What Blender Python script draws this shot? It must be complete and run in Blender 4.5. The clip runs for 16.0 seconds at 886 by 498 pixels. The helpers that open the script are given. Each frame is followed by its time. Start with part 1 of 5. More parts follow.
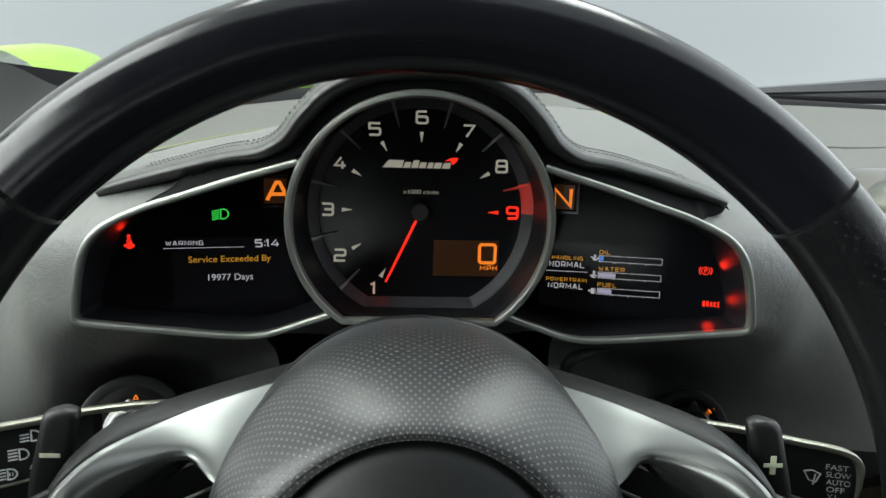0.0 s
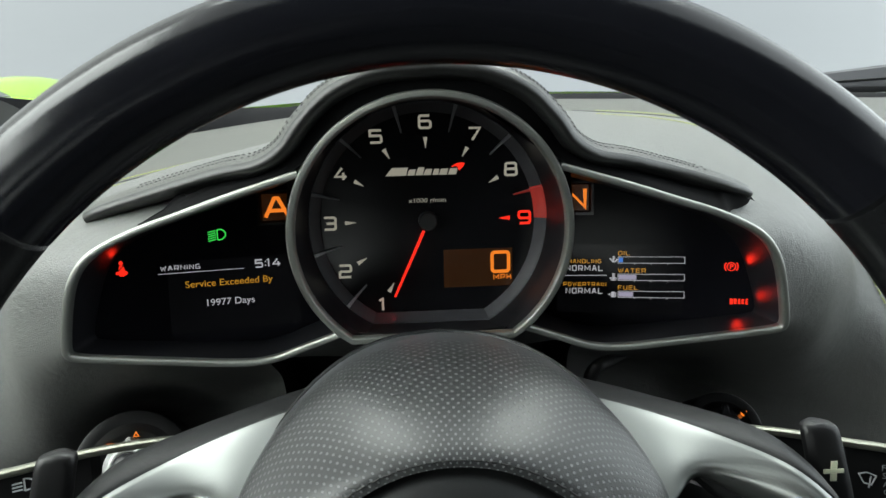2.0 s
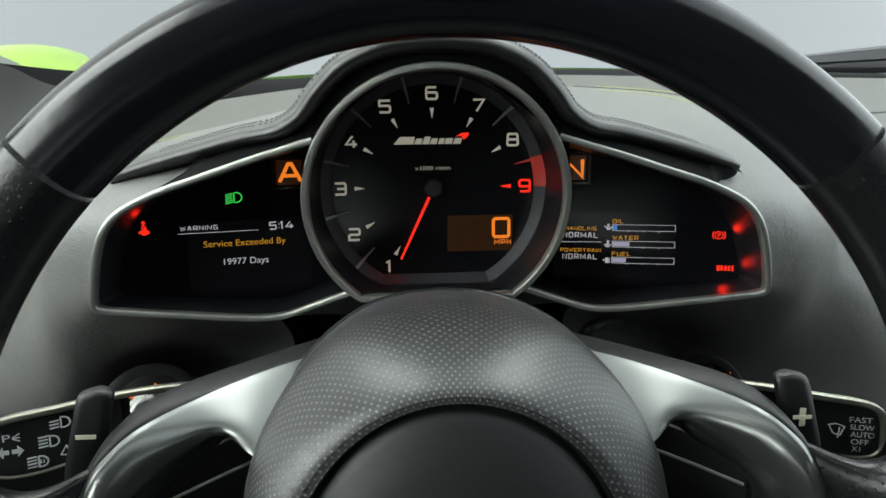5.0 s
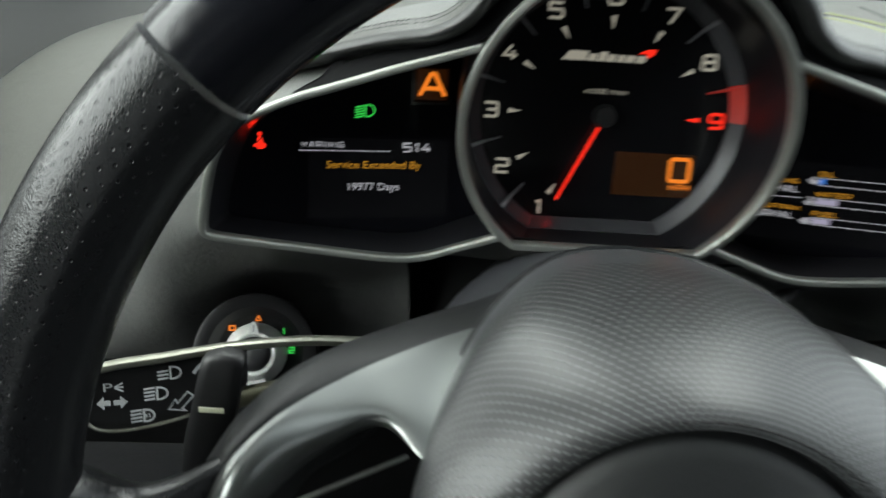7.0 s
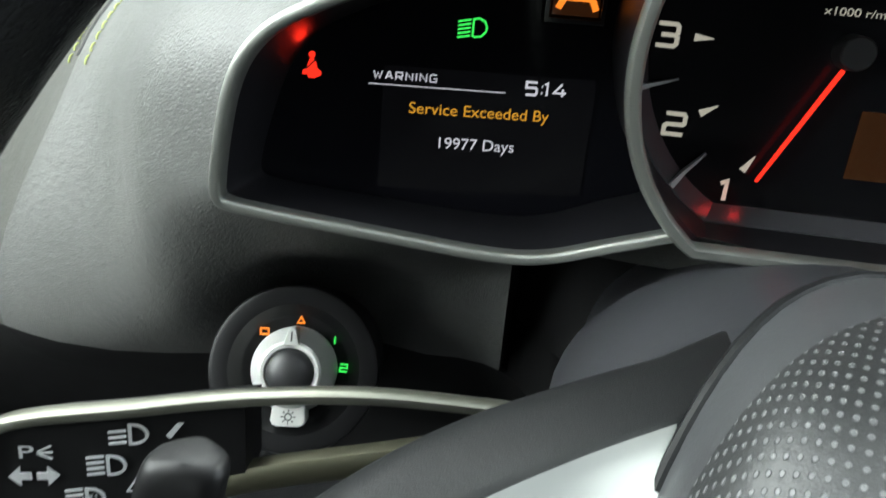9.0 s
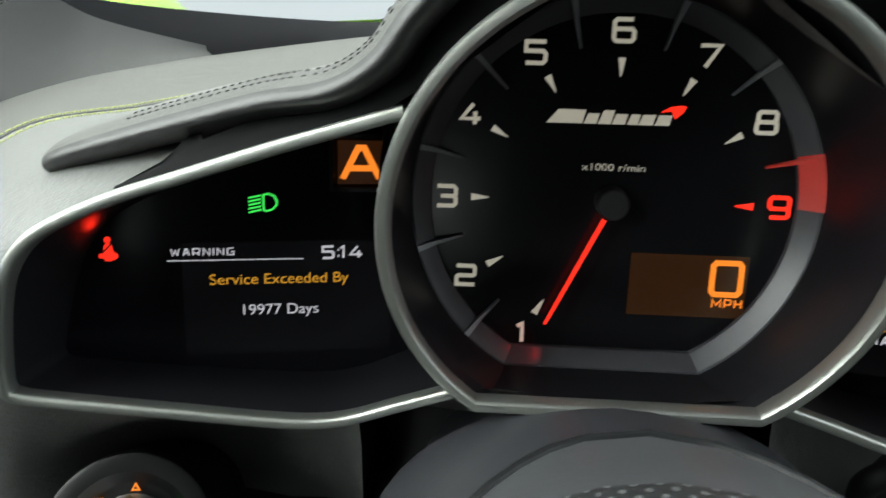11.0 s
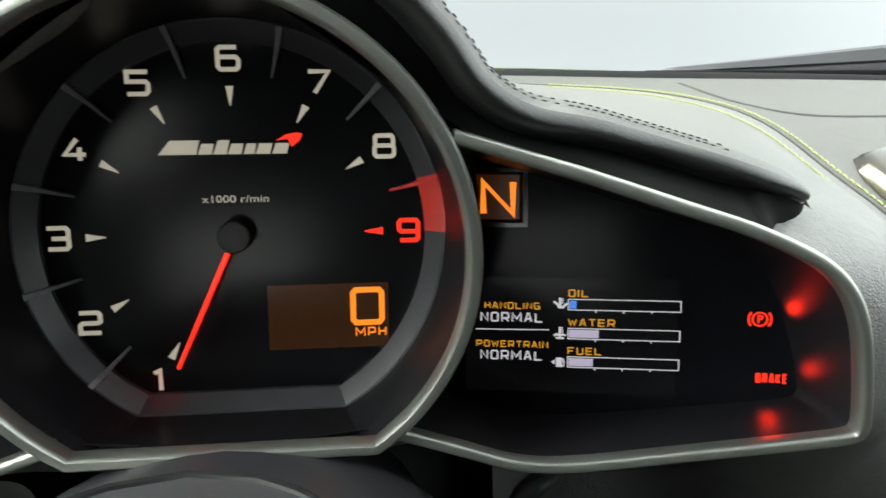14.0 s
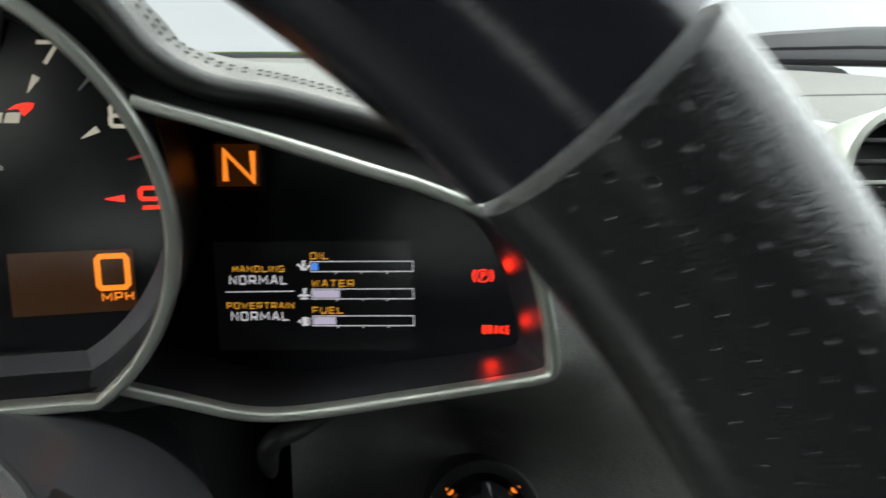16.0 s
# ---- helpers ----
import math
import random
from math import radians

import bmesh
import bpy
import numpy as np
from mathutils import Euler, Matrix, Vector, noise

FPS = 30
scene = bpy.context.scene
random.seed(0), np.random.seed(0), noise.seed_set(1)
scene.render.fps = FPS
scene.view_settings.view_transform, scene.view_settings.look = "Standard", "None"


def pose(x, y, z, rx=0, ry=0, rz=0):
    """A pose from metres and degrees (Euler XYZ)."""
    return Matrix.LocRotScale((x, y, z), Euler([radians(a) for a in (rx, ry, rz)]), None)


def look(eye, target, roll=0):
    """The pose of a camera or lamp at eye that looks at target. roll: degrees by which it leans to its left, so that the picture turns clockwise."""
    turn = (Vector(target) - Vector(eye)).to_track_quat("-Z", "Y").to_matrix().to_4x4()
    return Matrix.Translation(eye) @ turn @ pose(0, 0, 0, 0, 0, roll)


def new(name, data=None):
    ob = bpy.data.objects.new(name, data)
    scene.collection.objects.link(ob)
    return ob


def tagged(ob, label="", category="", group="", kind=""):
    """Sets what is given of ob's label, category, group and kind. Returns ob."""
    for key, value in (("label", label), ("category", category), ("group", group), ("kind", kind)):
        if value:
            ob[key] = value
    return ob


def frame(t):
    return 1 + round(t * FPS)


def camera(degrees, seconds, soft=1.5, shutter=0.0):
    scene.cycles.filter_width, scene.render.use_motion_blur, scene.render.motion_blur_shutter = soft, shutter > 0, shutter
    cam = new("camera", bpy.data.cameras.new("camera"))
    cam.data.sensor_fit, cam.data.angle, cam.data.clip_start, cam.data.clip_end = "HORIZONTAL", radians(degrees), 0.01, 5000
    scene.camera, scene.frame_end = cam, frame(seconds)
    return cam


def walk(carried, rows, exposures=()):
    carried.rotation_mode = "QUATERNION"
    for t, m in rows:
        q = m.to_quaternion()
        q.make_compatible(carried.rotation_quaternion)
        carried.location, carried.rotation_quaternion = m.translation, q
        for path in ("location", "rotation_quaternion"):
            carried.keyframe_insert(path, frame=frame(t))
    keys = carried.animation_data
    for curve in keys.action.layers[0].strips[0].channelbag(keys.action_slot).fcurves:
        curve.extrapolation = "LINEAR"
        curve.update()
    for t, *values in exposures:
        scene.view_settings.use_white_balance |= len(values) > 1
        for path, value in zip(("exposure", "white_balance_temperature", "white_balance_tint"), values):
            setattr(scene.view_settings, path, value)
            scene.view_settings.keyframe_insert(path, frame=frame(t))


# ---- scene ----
CAR = pose(0, 0, 0.75, -12, 0, 0)
cam = camera(62.7, 16.0, shutter=0.5)
PATH = [
    (0, (-0.0032, -0.4278, 0.0495), (0.0758, 1.5429, -0.2823), 1.43),
    (0.5, (-0.0068, -0.4295, 0.0520), (0.0826, 1.5413, -0.2765), 1.00),
    (1, (-0.0019, -0.4288, 0.0523), (0.0905, 1.5396, -0.2892), 0.07),
    (1.5, (-0.0113, -0.4054, 0.0406), (0.0826, 1.5699, -0.2587), -1.86),
    (2, (-0.0124, -0.4059, 0.0433), (0.0875, 1.5702, -0.2482), -1.61),
    (2.5, (-0.0118, -0.4074, 0.0429), (0.0931, 1.5693, -0.2428), -1.41),
    (3, (-0.0112, -0.4068, 0.0411), (0.0937, 1.5706, -0.2397), -1.36),
    (3.5, (-0.0135, -0.4071, 0.0391), (0.0903, 1.5697, -0.2467), -1.24),
    (3.7, (-0.0170, -0.4057, 0.0393), (0.0894, 1.5682, -0.2650), -1.19),
    (5.8, (-0.0171, -0.4507, 0.0566), (0.0771, 1.4997, -0.3760), -0.03),
    (6, (-0.0198, -0.4533, 0.0615), (0.0761, 1.4870, -0.4140), 0.36),
    (6.5, (-0.0319, -0.4386, 0.0590), (0.0481, 1.4841, -0.4860), 1.67),
    (7, (-0.0693, -0.3587, 0.0392), (-0.0951, 1.5505, -0.5561), 3.07),
    (7.5, (-0.0820, -0.2912, 0.0211), (-0.2928, 1.5847, -0.6394), 4.14),
    (8, (-0.0869, -0.2643, 0.0079), (-0.3600, 1.5769, -0.7236), 4.99),
    (8.2, (-0.0921, -0.2586, 0.0039), (-0.3543, 1.5769, -0.7458), 5.42),
    (10.3, (-0.0701, -0.2378, 0.0290), (-0.2083, 1.6874, -0.4948), 2.67),
    (10.5, (-0.0608, -0.2389, 0.0324), (-0.1998, 1.6906, -0.4752), 2.31),
    (11, (-0.0409, -0.2416, 0.0397), (-0.1561, 1.6994, -0.4283), 1.52),
    (11.5, (-0.0243, -0.2425, 0.0465), (-0.0763, 1.7051, -0.4050), 0.67),
    (12, (-0.0075, -0.2449, 0.0373), (-0.0301, 1.7229, -0.3194), 0.17),
    (12.5, (0.0046, -0.2436, 0.0388), (0.0728, 1.7214, -0.3278), -0.26),
    (13, (0.0168, -0.2397, 0.0394), (0.1376, 1.7215, -0.3335), -0.49),
    (13.5, (0.0277, -0.2376, 0.0340), (0.2047, 1.7285, -0.2867), -0.69),
    (14, (0.0411, -0.2356, 0.0313), (0.2468, 1.7284, -0.2853), -0.65),
    (14.5, (0.0580, -0.2328, 0.0245), (0.2889, 1.7301, -0.2816), -0.43),
    (15, (0.0692, -0.2336, 0.0182), (0.3366, 1.7245, -0.2889), -0.10),
    (15.5, (0.0793, -0.2421, 0.0169), (0.4209, 1.7029, -0.2995), -0.21),
    (16, (0.0990, -0.2613, 0.0249), (0.5166, 1.6631, -0.3248), -0.59),
]
walk(cam, [(t, CAR @ look(eye, target, roll)) for t, eye, target, roll in PATH],
     exposures=[(0, -0.24, 6500, 10), (3.7, -0.22, 6500, 10), (6.0, -0.34, 6500, 10), (7.2, -0.12, 6450, 10), (8.0, 0.15, 6350, 10), (10.5, 0.36, 6450, 10), (11.0, 0.1, 6500, 10), (12.5, 0.2, 6550, 10), (14.0, 0.24, 6700, 10), (16.0, 0.24, 6700, 10)])

# ---------------------------------------------------------------- light
world = bpy.data.worlds.new("studio")
scene.world = world
world.use_nodes = True
nt = world.node_tree
back = nt.nodes["Background"]
aim = nt.nodes.new("ShaderNodeTexCoord")
split = nt.nodes.new("ShaderNodeSeparateXYZ")
nt.links.new(aim.outputs["Generated"], split.inputs["Vector"])
# pale studio walls all round, brighter towards the lit ceiling
lift = nt.nodes.new("ShaderNodeMapRange")
lift.interpolation_type = "SMOOTHSTEP"
for key, value in (("From Min", 0.12), ("From Max", 0.70), ("To Min", 0.57), ("To Max", 1.7)):
    lift.inputs[key].default_value = value
nt.links.new(split.outputs["Z"], lift.inputs["Value"])
side = nt.nodes.new("ShaderNodeMapRange")
side.interpolation_type = "SMOOTHSTEP"
for key, value in (("From Min", -0.25), ("From Max", -0.95), ("To Min", 0.0), ("To Max", 1.75)):
    side.inputs[key].default_value = value
nt.links.new(split.outputs["X"], side.inputs["Value"])
far_side = nt.nodes.new("ShaderNodeMapRange")
far_side.interpolation_type = "SMOOTHSTEP"
for key, value in (("From Min", 0.38), ("From Max", 0.95), ("To Min", 0.0), ("To Max", 4.0)):
    far_side.inputs[key].default_value = value
nt.links.new(split.outputs["X"], far_side.inputs["Value"])
sides = nt.nodes.new("ShaderNodeMath")
sides.operation = "ADD"
nt.links.new(side.outputs["Result"], sides.inputs[0])
nt.links.new(far_side.outputs["Result"], sides.inputs[1])
both = nt.nodes.new("ShaderNodeMath")
both.operation = "ADD"
nt.links.new(lift.outputs["Result"], both.inputs[0])
nt.links.new(sides.outputs[0], both.inputs[1])
nt.links.new(both.outputs[0], back.inputs["Strength"])
tint = nt.nodes.new("ShaderNodeMix")
tint.data_type = "RGBA"
tint.inputs["A"].default_value = (0.90, 0.97, 0.925, 1)
tint.inputs["B"].default_value = (0.85, 0.945, 0.96, 1)
over = nt.nodes.new("ShaderNodeMapRange")
over.inputs["From Min"].default_value = -0.5
over.inputs["From Max"].default_value = 0.3
nt.links.new(split.outputs["X"], over.inputs["Value"])
nt.links.new(over.outputs["Result"], tint.inputs["Factor"])
nt.links.new(tint.outputs["Result"], back.inputs["Color"])

# ---------------------------------------------------------------- materials


def material(name, base, rough=0.5, metal=0.0, grain=0.0, grain_size=0.001, vary=0.0, vary_size=0.05, coat=0.0, ior=1.5, emit=None, power=0.0, spec=0.5, crease=0.0, crease_size=0.012):
    """Principled surface with two scales of variation: fine relief and broad colour and gloss changes."""
    m = bpy.data.materials.new(name)
    m.use_nodes = True
    nt = m.node_tree
    p = nt.nodes["Principled BSDF"]
    p.inputs["Base Color"].default_value = (*base, 1)
    p.inputs["Roughness"].default_value = rough
    p.inputs["Metallic"].default_value = metal
    p.inputs["IOR"].default_value = ior
    p.inputs["Coat Weight"].default_value = coat
    p.inputs["Coat Roughness"].default_value = 0.06
    p.inputs["Specular IOR Level"].default_value = spec
    if emit:
        p.inputs["Emission Color"].default_value = (*emit, 1)
        p.inputs["Emission Strength"].default_value = power
    where = nt.nodes.new("ShaderNodeTexCoord")
    if vary:
        n = nt.nodes.new("ShaderNodeTexNoise")
        n.inputs["Scale"].default_value = 1 / vary_size
        n.inputs["Detail"].default_value = 5
        nt.links.new(where.outputs["Object"], n.inputs["Vector"])
        mix = nt.nodes.new("ShaderNodeMix")
        mix.data_type = "RGBA"
        mix.inputs["A"].default_value = (*[c * (1 - vary) for c in base], 1)
        mix.inputs["B"].default_value = (*[min(1, c * (1 + vary)) for c in base], 1)
        nt.links.new(n.outputs["Fac"], mix.inputs["Factor"])
        nt.links.new(mix.outputs["Result"], p.inputs["Base Color"])
        ramp = nt.nodes.new("ShaderNodeMapRange")
        ramp.inputs["To Min"].default_value = max(0.02, rough - 0.25 * vary)
        ramp.inputs["To Max"].default_value = min(1, rough + 0.25 * vary)
        nt.links.new(n.outputs["Fac"], ramp.inputs["Value"])
        nt.links.new(ramp.outputs["Result"], p.inputs["Roughness"])
    if grain:
        v = nt.nodes.new("ShaderNodeTexVoronoi")
        v.inputs["Scale"].default_value = 1 / grain_size
        v.feature = "DISTANCE_TO_EDGE"
        n2 = nt.nodes.new("ShaderNodeTexNoise")
        n2.inputs["Scale"].default_value = 0.4 / grain_size
        n2.inputs["Detail"].default_value = 4
        nt.links.new(where.outputs["Object"], v.inputs["Vector"])
        nt.links.new(where.outputs["Object"], n2.inputs["Vector"])
        add = nt.nodes.new("ShaderNodeMath")
        add.operation = "ADD"
        nt.links.new(v.outputs["Distance"], add.inputs[0])
        nt.links.new(n2.outputs["Fac"], add.inputs[1])
        b = nt.nodes.new("ShaderNodeBump")
        b.inputs["Strength"].default_value = grain
        b.inputs["Distance"].default_value = grain_size * 0.35
        nt.links.new(add.outputs[0], b.inputs["Height"])
        nt.links.new(b.outputs["Normal"], p.inputs["Normal"])
        if crease:
            n3 = nt.nodes.new("ShaderNodeTexNoise")
            n3.inputs["Scale"].default_value = 1 / crease_size
            n3.inputs["Detail"].default_value = 3
            n3.inputs["Distortion"].default_value = 0.6
            nt.links.new(where.outputs["Object"], n3.inputs["Vector"])
            b3 = nt.nodes.new("ShaderNodeBump")
            b3.inputs["Strength"].default_value = crease
            b3.inputs["Distance"].default_value = crease_size * 0.12
            nt.links.new(n3.outputs["Fac"], b3.inputs["Height"])
            nt.links.new(b3.outputs["Normal"], b.inputs["Normal"])
    return m


def perforated(name, base, rough, pitch, hole, pit, deep=0.0009, spec=0.5):
    """Leather with rows of punched holes, laid out on the part's own surface metres (UV)."""
    m = material(name, base, rough, grain=0.25, grain_size=0.0008, vary=0.15, vary_size=0.03, spec=spec)
    nt = m.node_tree
    p = nt.nodes["Principled BSDF"]
    uv = nt.nodes.new("ShaderNodeUVMap")
    turn = nt.nodes.new("ShaderNodeMapping")
    turn.inputs["Rotation"].default_value = (0, 0, radians(45))
    turn.inputs["Scale"].default_value = (1 / pitch, 1 / pitch, 1)
    nt.links.new(uv.outputs["UV"], turn.inputs["Vector"])
    fr = nt.nodes.new("ShaderNodeVectorMath")
    fr.operation = "FRACTION"
    nt.links.new(turn.outputs["Vector"], fr.inputs[0])
    d = nt.nodes.new("ShaderNodeVectorMath")
    d.operation = "DISTANCE"
    d.inputs[1].default_value = (0.5, 0.5, 0)
    nt.links.new(fr.outputs["Vector"], d.inputs[0])
    r = nt.nodes.new("ShaderNodeMapRange")
    r.interpolation_type = "SMOOTHSTEP"
    r.inputs["From Min"].default_value = hole * 0.55
    r.inputs["From Max"].default_value = hole
    nt.links.new(d.outputs["Value"], r.inputs["Value"])
    old = p.inputs["Base Color"].links[0].from_socket
    mix = nt.nodes.new("ShaderNodeMix")
    mix.data_type = "RGBA"
    mix.inputs["A"].default_value = (*pit, 1)
    nt.links.new(r.outputs["Result"], mix.inputs["Factor"])
    nt.links.new(old, mix.inputs["B"])
    nt.links.new(mix.outputs["Result"], p.inputs["Base Color"])
    b0 = p.inputs["Normal"].links[0].from_node
    b = nt.nodes.new("ShaderNodeBump")
    b.inputs["Strength"].default_value = 0.9
    b.inputs["Distance"].default_value = deep
    nt.links.new(r.outputs["Result"], b.inputs["Height"])
    nt.links.new(b0.outputs["Normal"], b.inputs["Normal"])
    nt.links.new(b.outputs["Normal"], p.inputs["Normal"])
    return m


LEATHER = material("dash_leather", (0.106, 0.108, 0.103), 0.45, grain=0.8, grain_size=0.0012, vary=0.15, vary_size=0.04, crease=0.35, crease_size=0.014)
LEATHER_TOP = material("deck_leather", (0.057, 0.058, 0.050), 0.5, grain=0.6, grain_size=0.0012, vary=0.1, vary_size=0.06, crease=0.2, crease_size=0.03)
# darker copy of the hood leather, painting the shade on the roll
HOOD_ROLL_SHADE = material("hood_roll_shade", (0.013, 0.0133, 0.013), 0.38, spec=0.45, grain=0.4, grain_size=0.0009, vary=0.12, vary_size=0.03)
HOOD_LEATHER = material("hood_leather", (0.046, 0.047, 0.042), 0.42, spec=0.6, grain=0.6, grain_size=0.0009, vary=0.12, vary_size=0.03, crease=0.15, crease_size=0.02)
RIM_LEATHER = material("rim_leather", (0.006, 0.0063, 0.0085), 0.17, spec=0.32, grain=0.10, grain_size=0.0007, vary=0.2, vary_size=0.03, crease=0.06, crease_size=0.02)
GRIP_LEATHER = perforated("grip_leather", (0.0075, 0.0078, 0.0085), 0.21, 0.0038, 0.15, (0.006, 0.006, 0.007), deep=0.00013, spec=0.28)
HUB_LEATHER = perforated("hub_leather", (0.021, 0.022, 0.0225), 0.34, 0.0025, 0.27, (0.105, 0.108, 0.110), deep=0.00012)
HUB_PLAIN = material("hub_plain", (0.045, 0.0465, 0.049), 0.38, grain=0.15, grain_size=0.0007, vary=0.12, vary_size=0.03)
PAD_PLASTIC = material("pad_plastic", (0.008, 0.0085, 0.009), 0.48, spec=0.28, grain=0.3, grain_size=0.0006, vary=0.15, vary_size=0.03)
SHROUD_PLASTIC = material("shroud_plastic", (0.030, 0.0305, 0.034), 0.30, grain=0.15, grain_size=0.0006, vary=0.1, vary_size=0.03)
BLACK_PLASTIC = material("black_plastic", (0.012, 0.012, 0.013), 0.45, grain=0.15, grain_size=0.0006, vary=0.15, vary_size=0.02)
SWITCH_BLACK = material("switch_black", (0.005, 0.005, 0.0055), 0.36, spec=0.22, vary=0.15, vary_size=0.02)
# knee panel black, also used as painted shade in the column recess
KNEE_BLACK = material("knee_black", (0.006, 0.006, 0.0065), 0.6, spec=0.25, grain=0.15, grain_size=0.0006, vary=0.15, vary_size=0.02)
GLOSS_BLACK = material("gloss_black", (0.006, 0.006, 0.007), 0.14, vary=0.1, vary_size=0.02)
POD_WALL = material("pod_wall", (0.0095, 0.0095, 0.0115), 0.42, grain=0.15, grain_size=0.0006, vary=0.15, vary_size=0.02, spec=0.25)
FUNNEL = material("funnel_black", (0.0075, 0.0075, 0.009), 0.36, vary=0.15, vary_size=0.02, spec=0.18)
DIAL = material("dial_black", (0.007, 0.007, 0.0085), 0.18, vary=0.15, vary_size=0.02, spec=0.22)
SCREEN_BLACK = material("screen_black", (0.0055, 0.0055, 0.0075), 0.14, vary=0.15, vary_size=0.02, spec=0.09)
RING = material("dial_ring", (0.050, 0.050, 0.055), 0.26, spec=0.25, grain=0.1, grain_size=0.0005, vary=0.1, vary_size=0.01)
TICK = material("tick_grey", (0.2, 0.2, 0.21), 0.3, vary=0.1, vary_size=0.01)
RED_BLOCK = material("red_block", (0.45, 0.03, 0.02), 0.35, vary=0.1, vary_size=0.01, emit=(1, 0.05, 0.02), power=0.06)
SATIN = material("satin_silver", (0.35, 0.366, 0.335), 0.40, metal=0.9, grain=0.06, grain_size=0.0005, vary=0.06, vary_size=0.02)
SPOKE_SILVER = material("spoke_silver", (0.178, 0.186, 0.18), 0.30, metal=0.9, vary=0.02, vary_size=0.02)
BEZEL_GREY = material("bezel_grey", (0.29, 0.30, 0.275), 0.4, metal=0.85, grain=0.06, grain_size=0.0005, vary=0.06, vary_size=0.02)
STALK_SILVER = material("stalk_silver", (0.25, 0.252, 0.21), 0.38, metal=0.9, grain=0.06, grain_size=0.0005, vary=0.08, vary_size=0.02)
STALK_OLIVE = material("stalk_olive", (0.125, 0.122, 0.085), 0.42, metal=0.85, grain=0.06, grain_size=0.0005, vary=0.08, vary_size=0.02)
PADDLE_BLACK = material("paddle_black", (0.0065, 0.0065, 0.007), 0.40, spec=0.30, grain=0.12, grain_size=0.0006, vary=0.15, vary_size=0.02)
FLAP_GREY = material("flap_grey", (0.06, 0.06, 0.063), 0.42, grain=0.1, grain_size=0.0006, vary=0.1, vary_size=0.02)
KNOB_SILVER = material("knob_silver", (0.50, 0.51, 0.49), 0.33, metal=0.3, vary=0.08, vary_size=0.01)
CHROME = material("chrome", (0.30, 0.31, 0.28), 0.18, metal=1.0, vary=0.05, vary_size=0.02)
DARK_CHROME = material("dark_chrome", (0.105, 0.090, 0.060), 0.14, metal=1.0, vary=0.05, vary_size=0.03)
THREAD_LIME = material("lime_thread", (0.34, 0.38, 0.12), 0.7, grain=0.5, grain_size=0.0003, vary=0.2, vary_size=0.004)
THREAD_DARK = material("dark_thread", (0.012, 0.012, 0.012), 0.7, vary=0.2, vary_size=0.004)
PRINT_WHITE = material("white_print", (0.37, 0.38, 0.385), 0.5, vary=0.05, vary_size=0.01)
PRINT_CREAM = material("cream_print", (0.55, 0.57, 0.42), 0.5, vary=0.08, vary_size=0.01)
WHITE_LED = material("white_led", (0.36, 0.35, 0.31), 0.4, emit=(0.80, 0.75, 0.60), power=0.36)
SCREEN_WHITE = material("screen_white", (0.1, 0.1, 0.1), 0.3, emit=(0.80, 0.80, 0.86), power=0.58)
SCREEN_GREY = material("screen_grey", (0.006, 0.006, 0.007), 0.16, spec=0.15, emit=(0.75, 0.75, 0.9), power=0.0016)
SCREEN_LILAC = material("screen_lilac", (0.1, 0.1, 0.1), 0.3, emit=(0.50, 0.46, 0.62), power=0.7)
SCREEN_BLUE = material("screen_blue", (0.02, 0.05, 0.1), 0.3, emit=(0.06, 0.25, 0.85), power=0.8)
SCREEN_AMBER = material("screen_amber", (0.1, 0.05, 0.01), 0.3, emit=(0.85, 0.40, 0.03), power=0.62)
LED_ORANGE = material("orange_led", (0.2, 0.08, 0.01), 0.3, emit=(1.0, 0.24, 0.02), power=1.0)
LED_PANEL = material("orange_panel", (0.02, 0.012, 0.006), 0.25, emit=(1.0, 0.27, 0.025), power=0.017)
LED_RED = material("red_led", (0.2, 0.02, 0.01), 0.3, emit=(1.0, 0.025, 0.01), power=1.2)
LED_GREEN = material("green_led", (0.02, 0.2, 0.03), 0.3, emit=(0.05, 0.85, 0.10), power=0.9)
LIME_PAINT = material("lime_paint", (0.30, 0.52, 0.02), 0.25, coat=0.6, vary=0.05, vary_size=0.2)
LIGHT_PANEL = material("light_panel", (0.8, 0.8, 0.8), 0.5, emit=(0.93, 1.0, 0.955), power=14.0)
BOX_GLOW = material("box_glow", (0.8, 0.8, 0.8), 0.5, emit=(0.93, 1.0, 0.96), power=0.8)
COWL_BLACK = material("cowl_black", (0.009, 0.009, 0.010), 0.85, grain=0.2, grain_size=0.002, vary=0.2, vary_size=0.05, spec=0.08)
# near-black tone paints the shade of the cavity under the hood
CAVITY_SHADE = material("cavity_shade", (0.0022, 0.0022, 0.0025), 0.8, grain=0.2, grain_size=0.001, vary=0.2, vary_size=0.02, spec=0.08)
RUBBER = material("rubber", (0.02, 0.02, 0.021), 0.6, grain=0.2, grain_size=0.001, vary=0.2, vary_size=0.03)
WIPER_GREY = material("wiper_grey", (0.045, 0.045, 0.05), 0.4, vary=0.15, vary_size=0.05)
HEADLINER = material("headliner", (0.04, 0.04, 0.042), 0.9, grain=0.4, grain_size=0.002, vary=0.15, vary_size=0.1)
CARPET = material("carpet", (0.025, 0.025, 0.027), 0.95, grain=0.6, grain_size=0.003, vary=0.2, vary_size=0.1)
PILLAR_GREY = material("pillar_grey", (0.016, 0.0165, 0.0145), 0.65, grain=0.3, grain_size=0.0015, vary=0.15, vary_size=0.1)
TRIM_GREY = material("trim_grey", (0.028, 0.028, 0.027), 0.55, grain=0.25, grain_size=0.0015, vary=0.15, vary_size=0.08)
STUDIO_FLOOR = material("studio_floor", (0.27, 0.28, 0.297), 0.5, grain=0.1, grain_size=0.01, vary=0.05, vary_size=0.8)

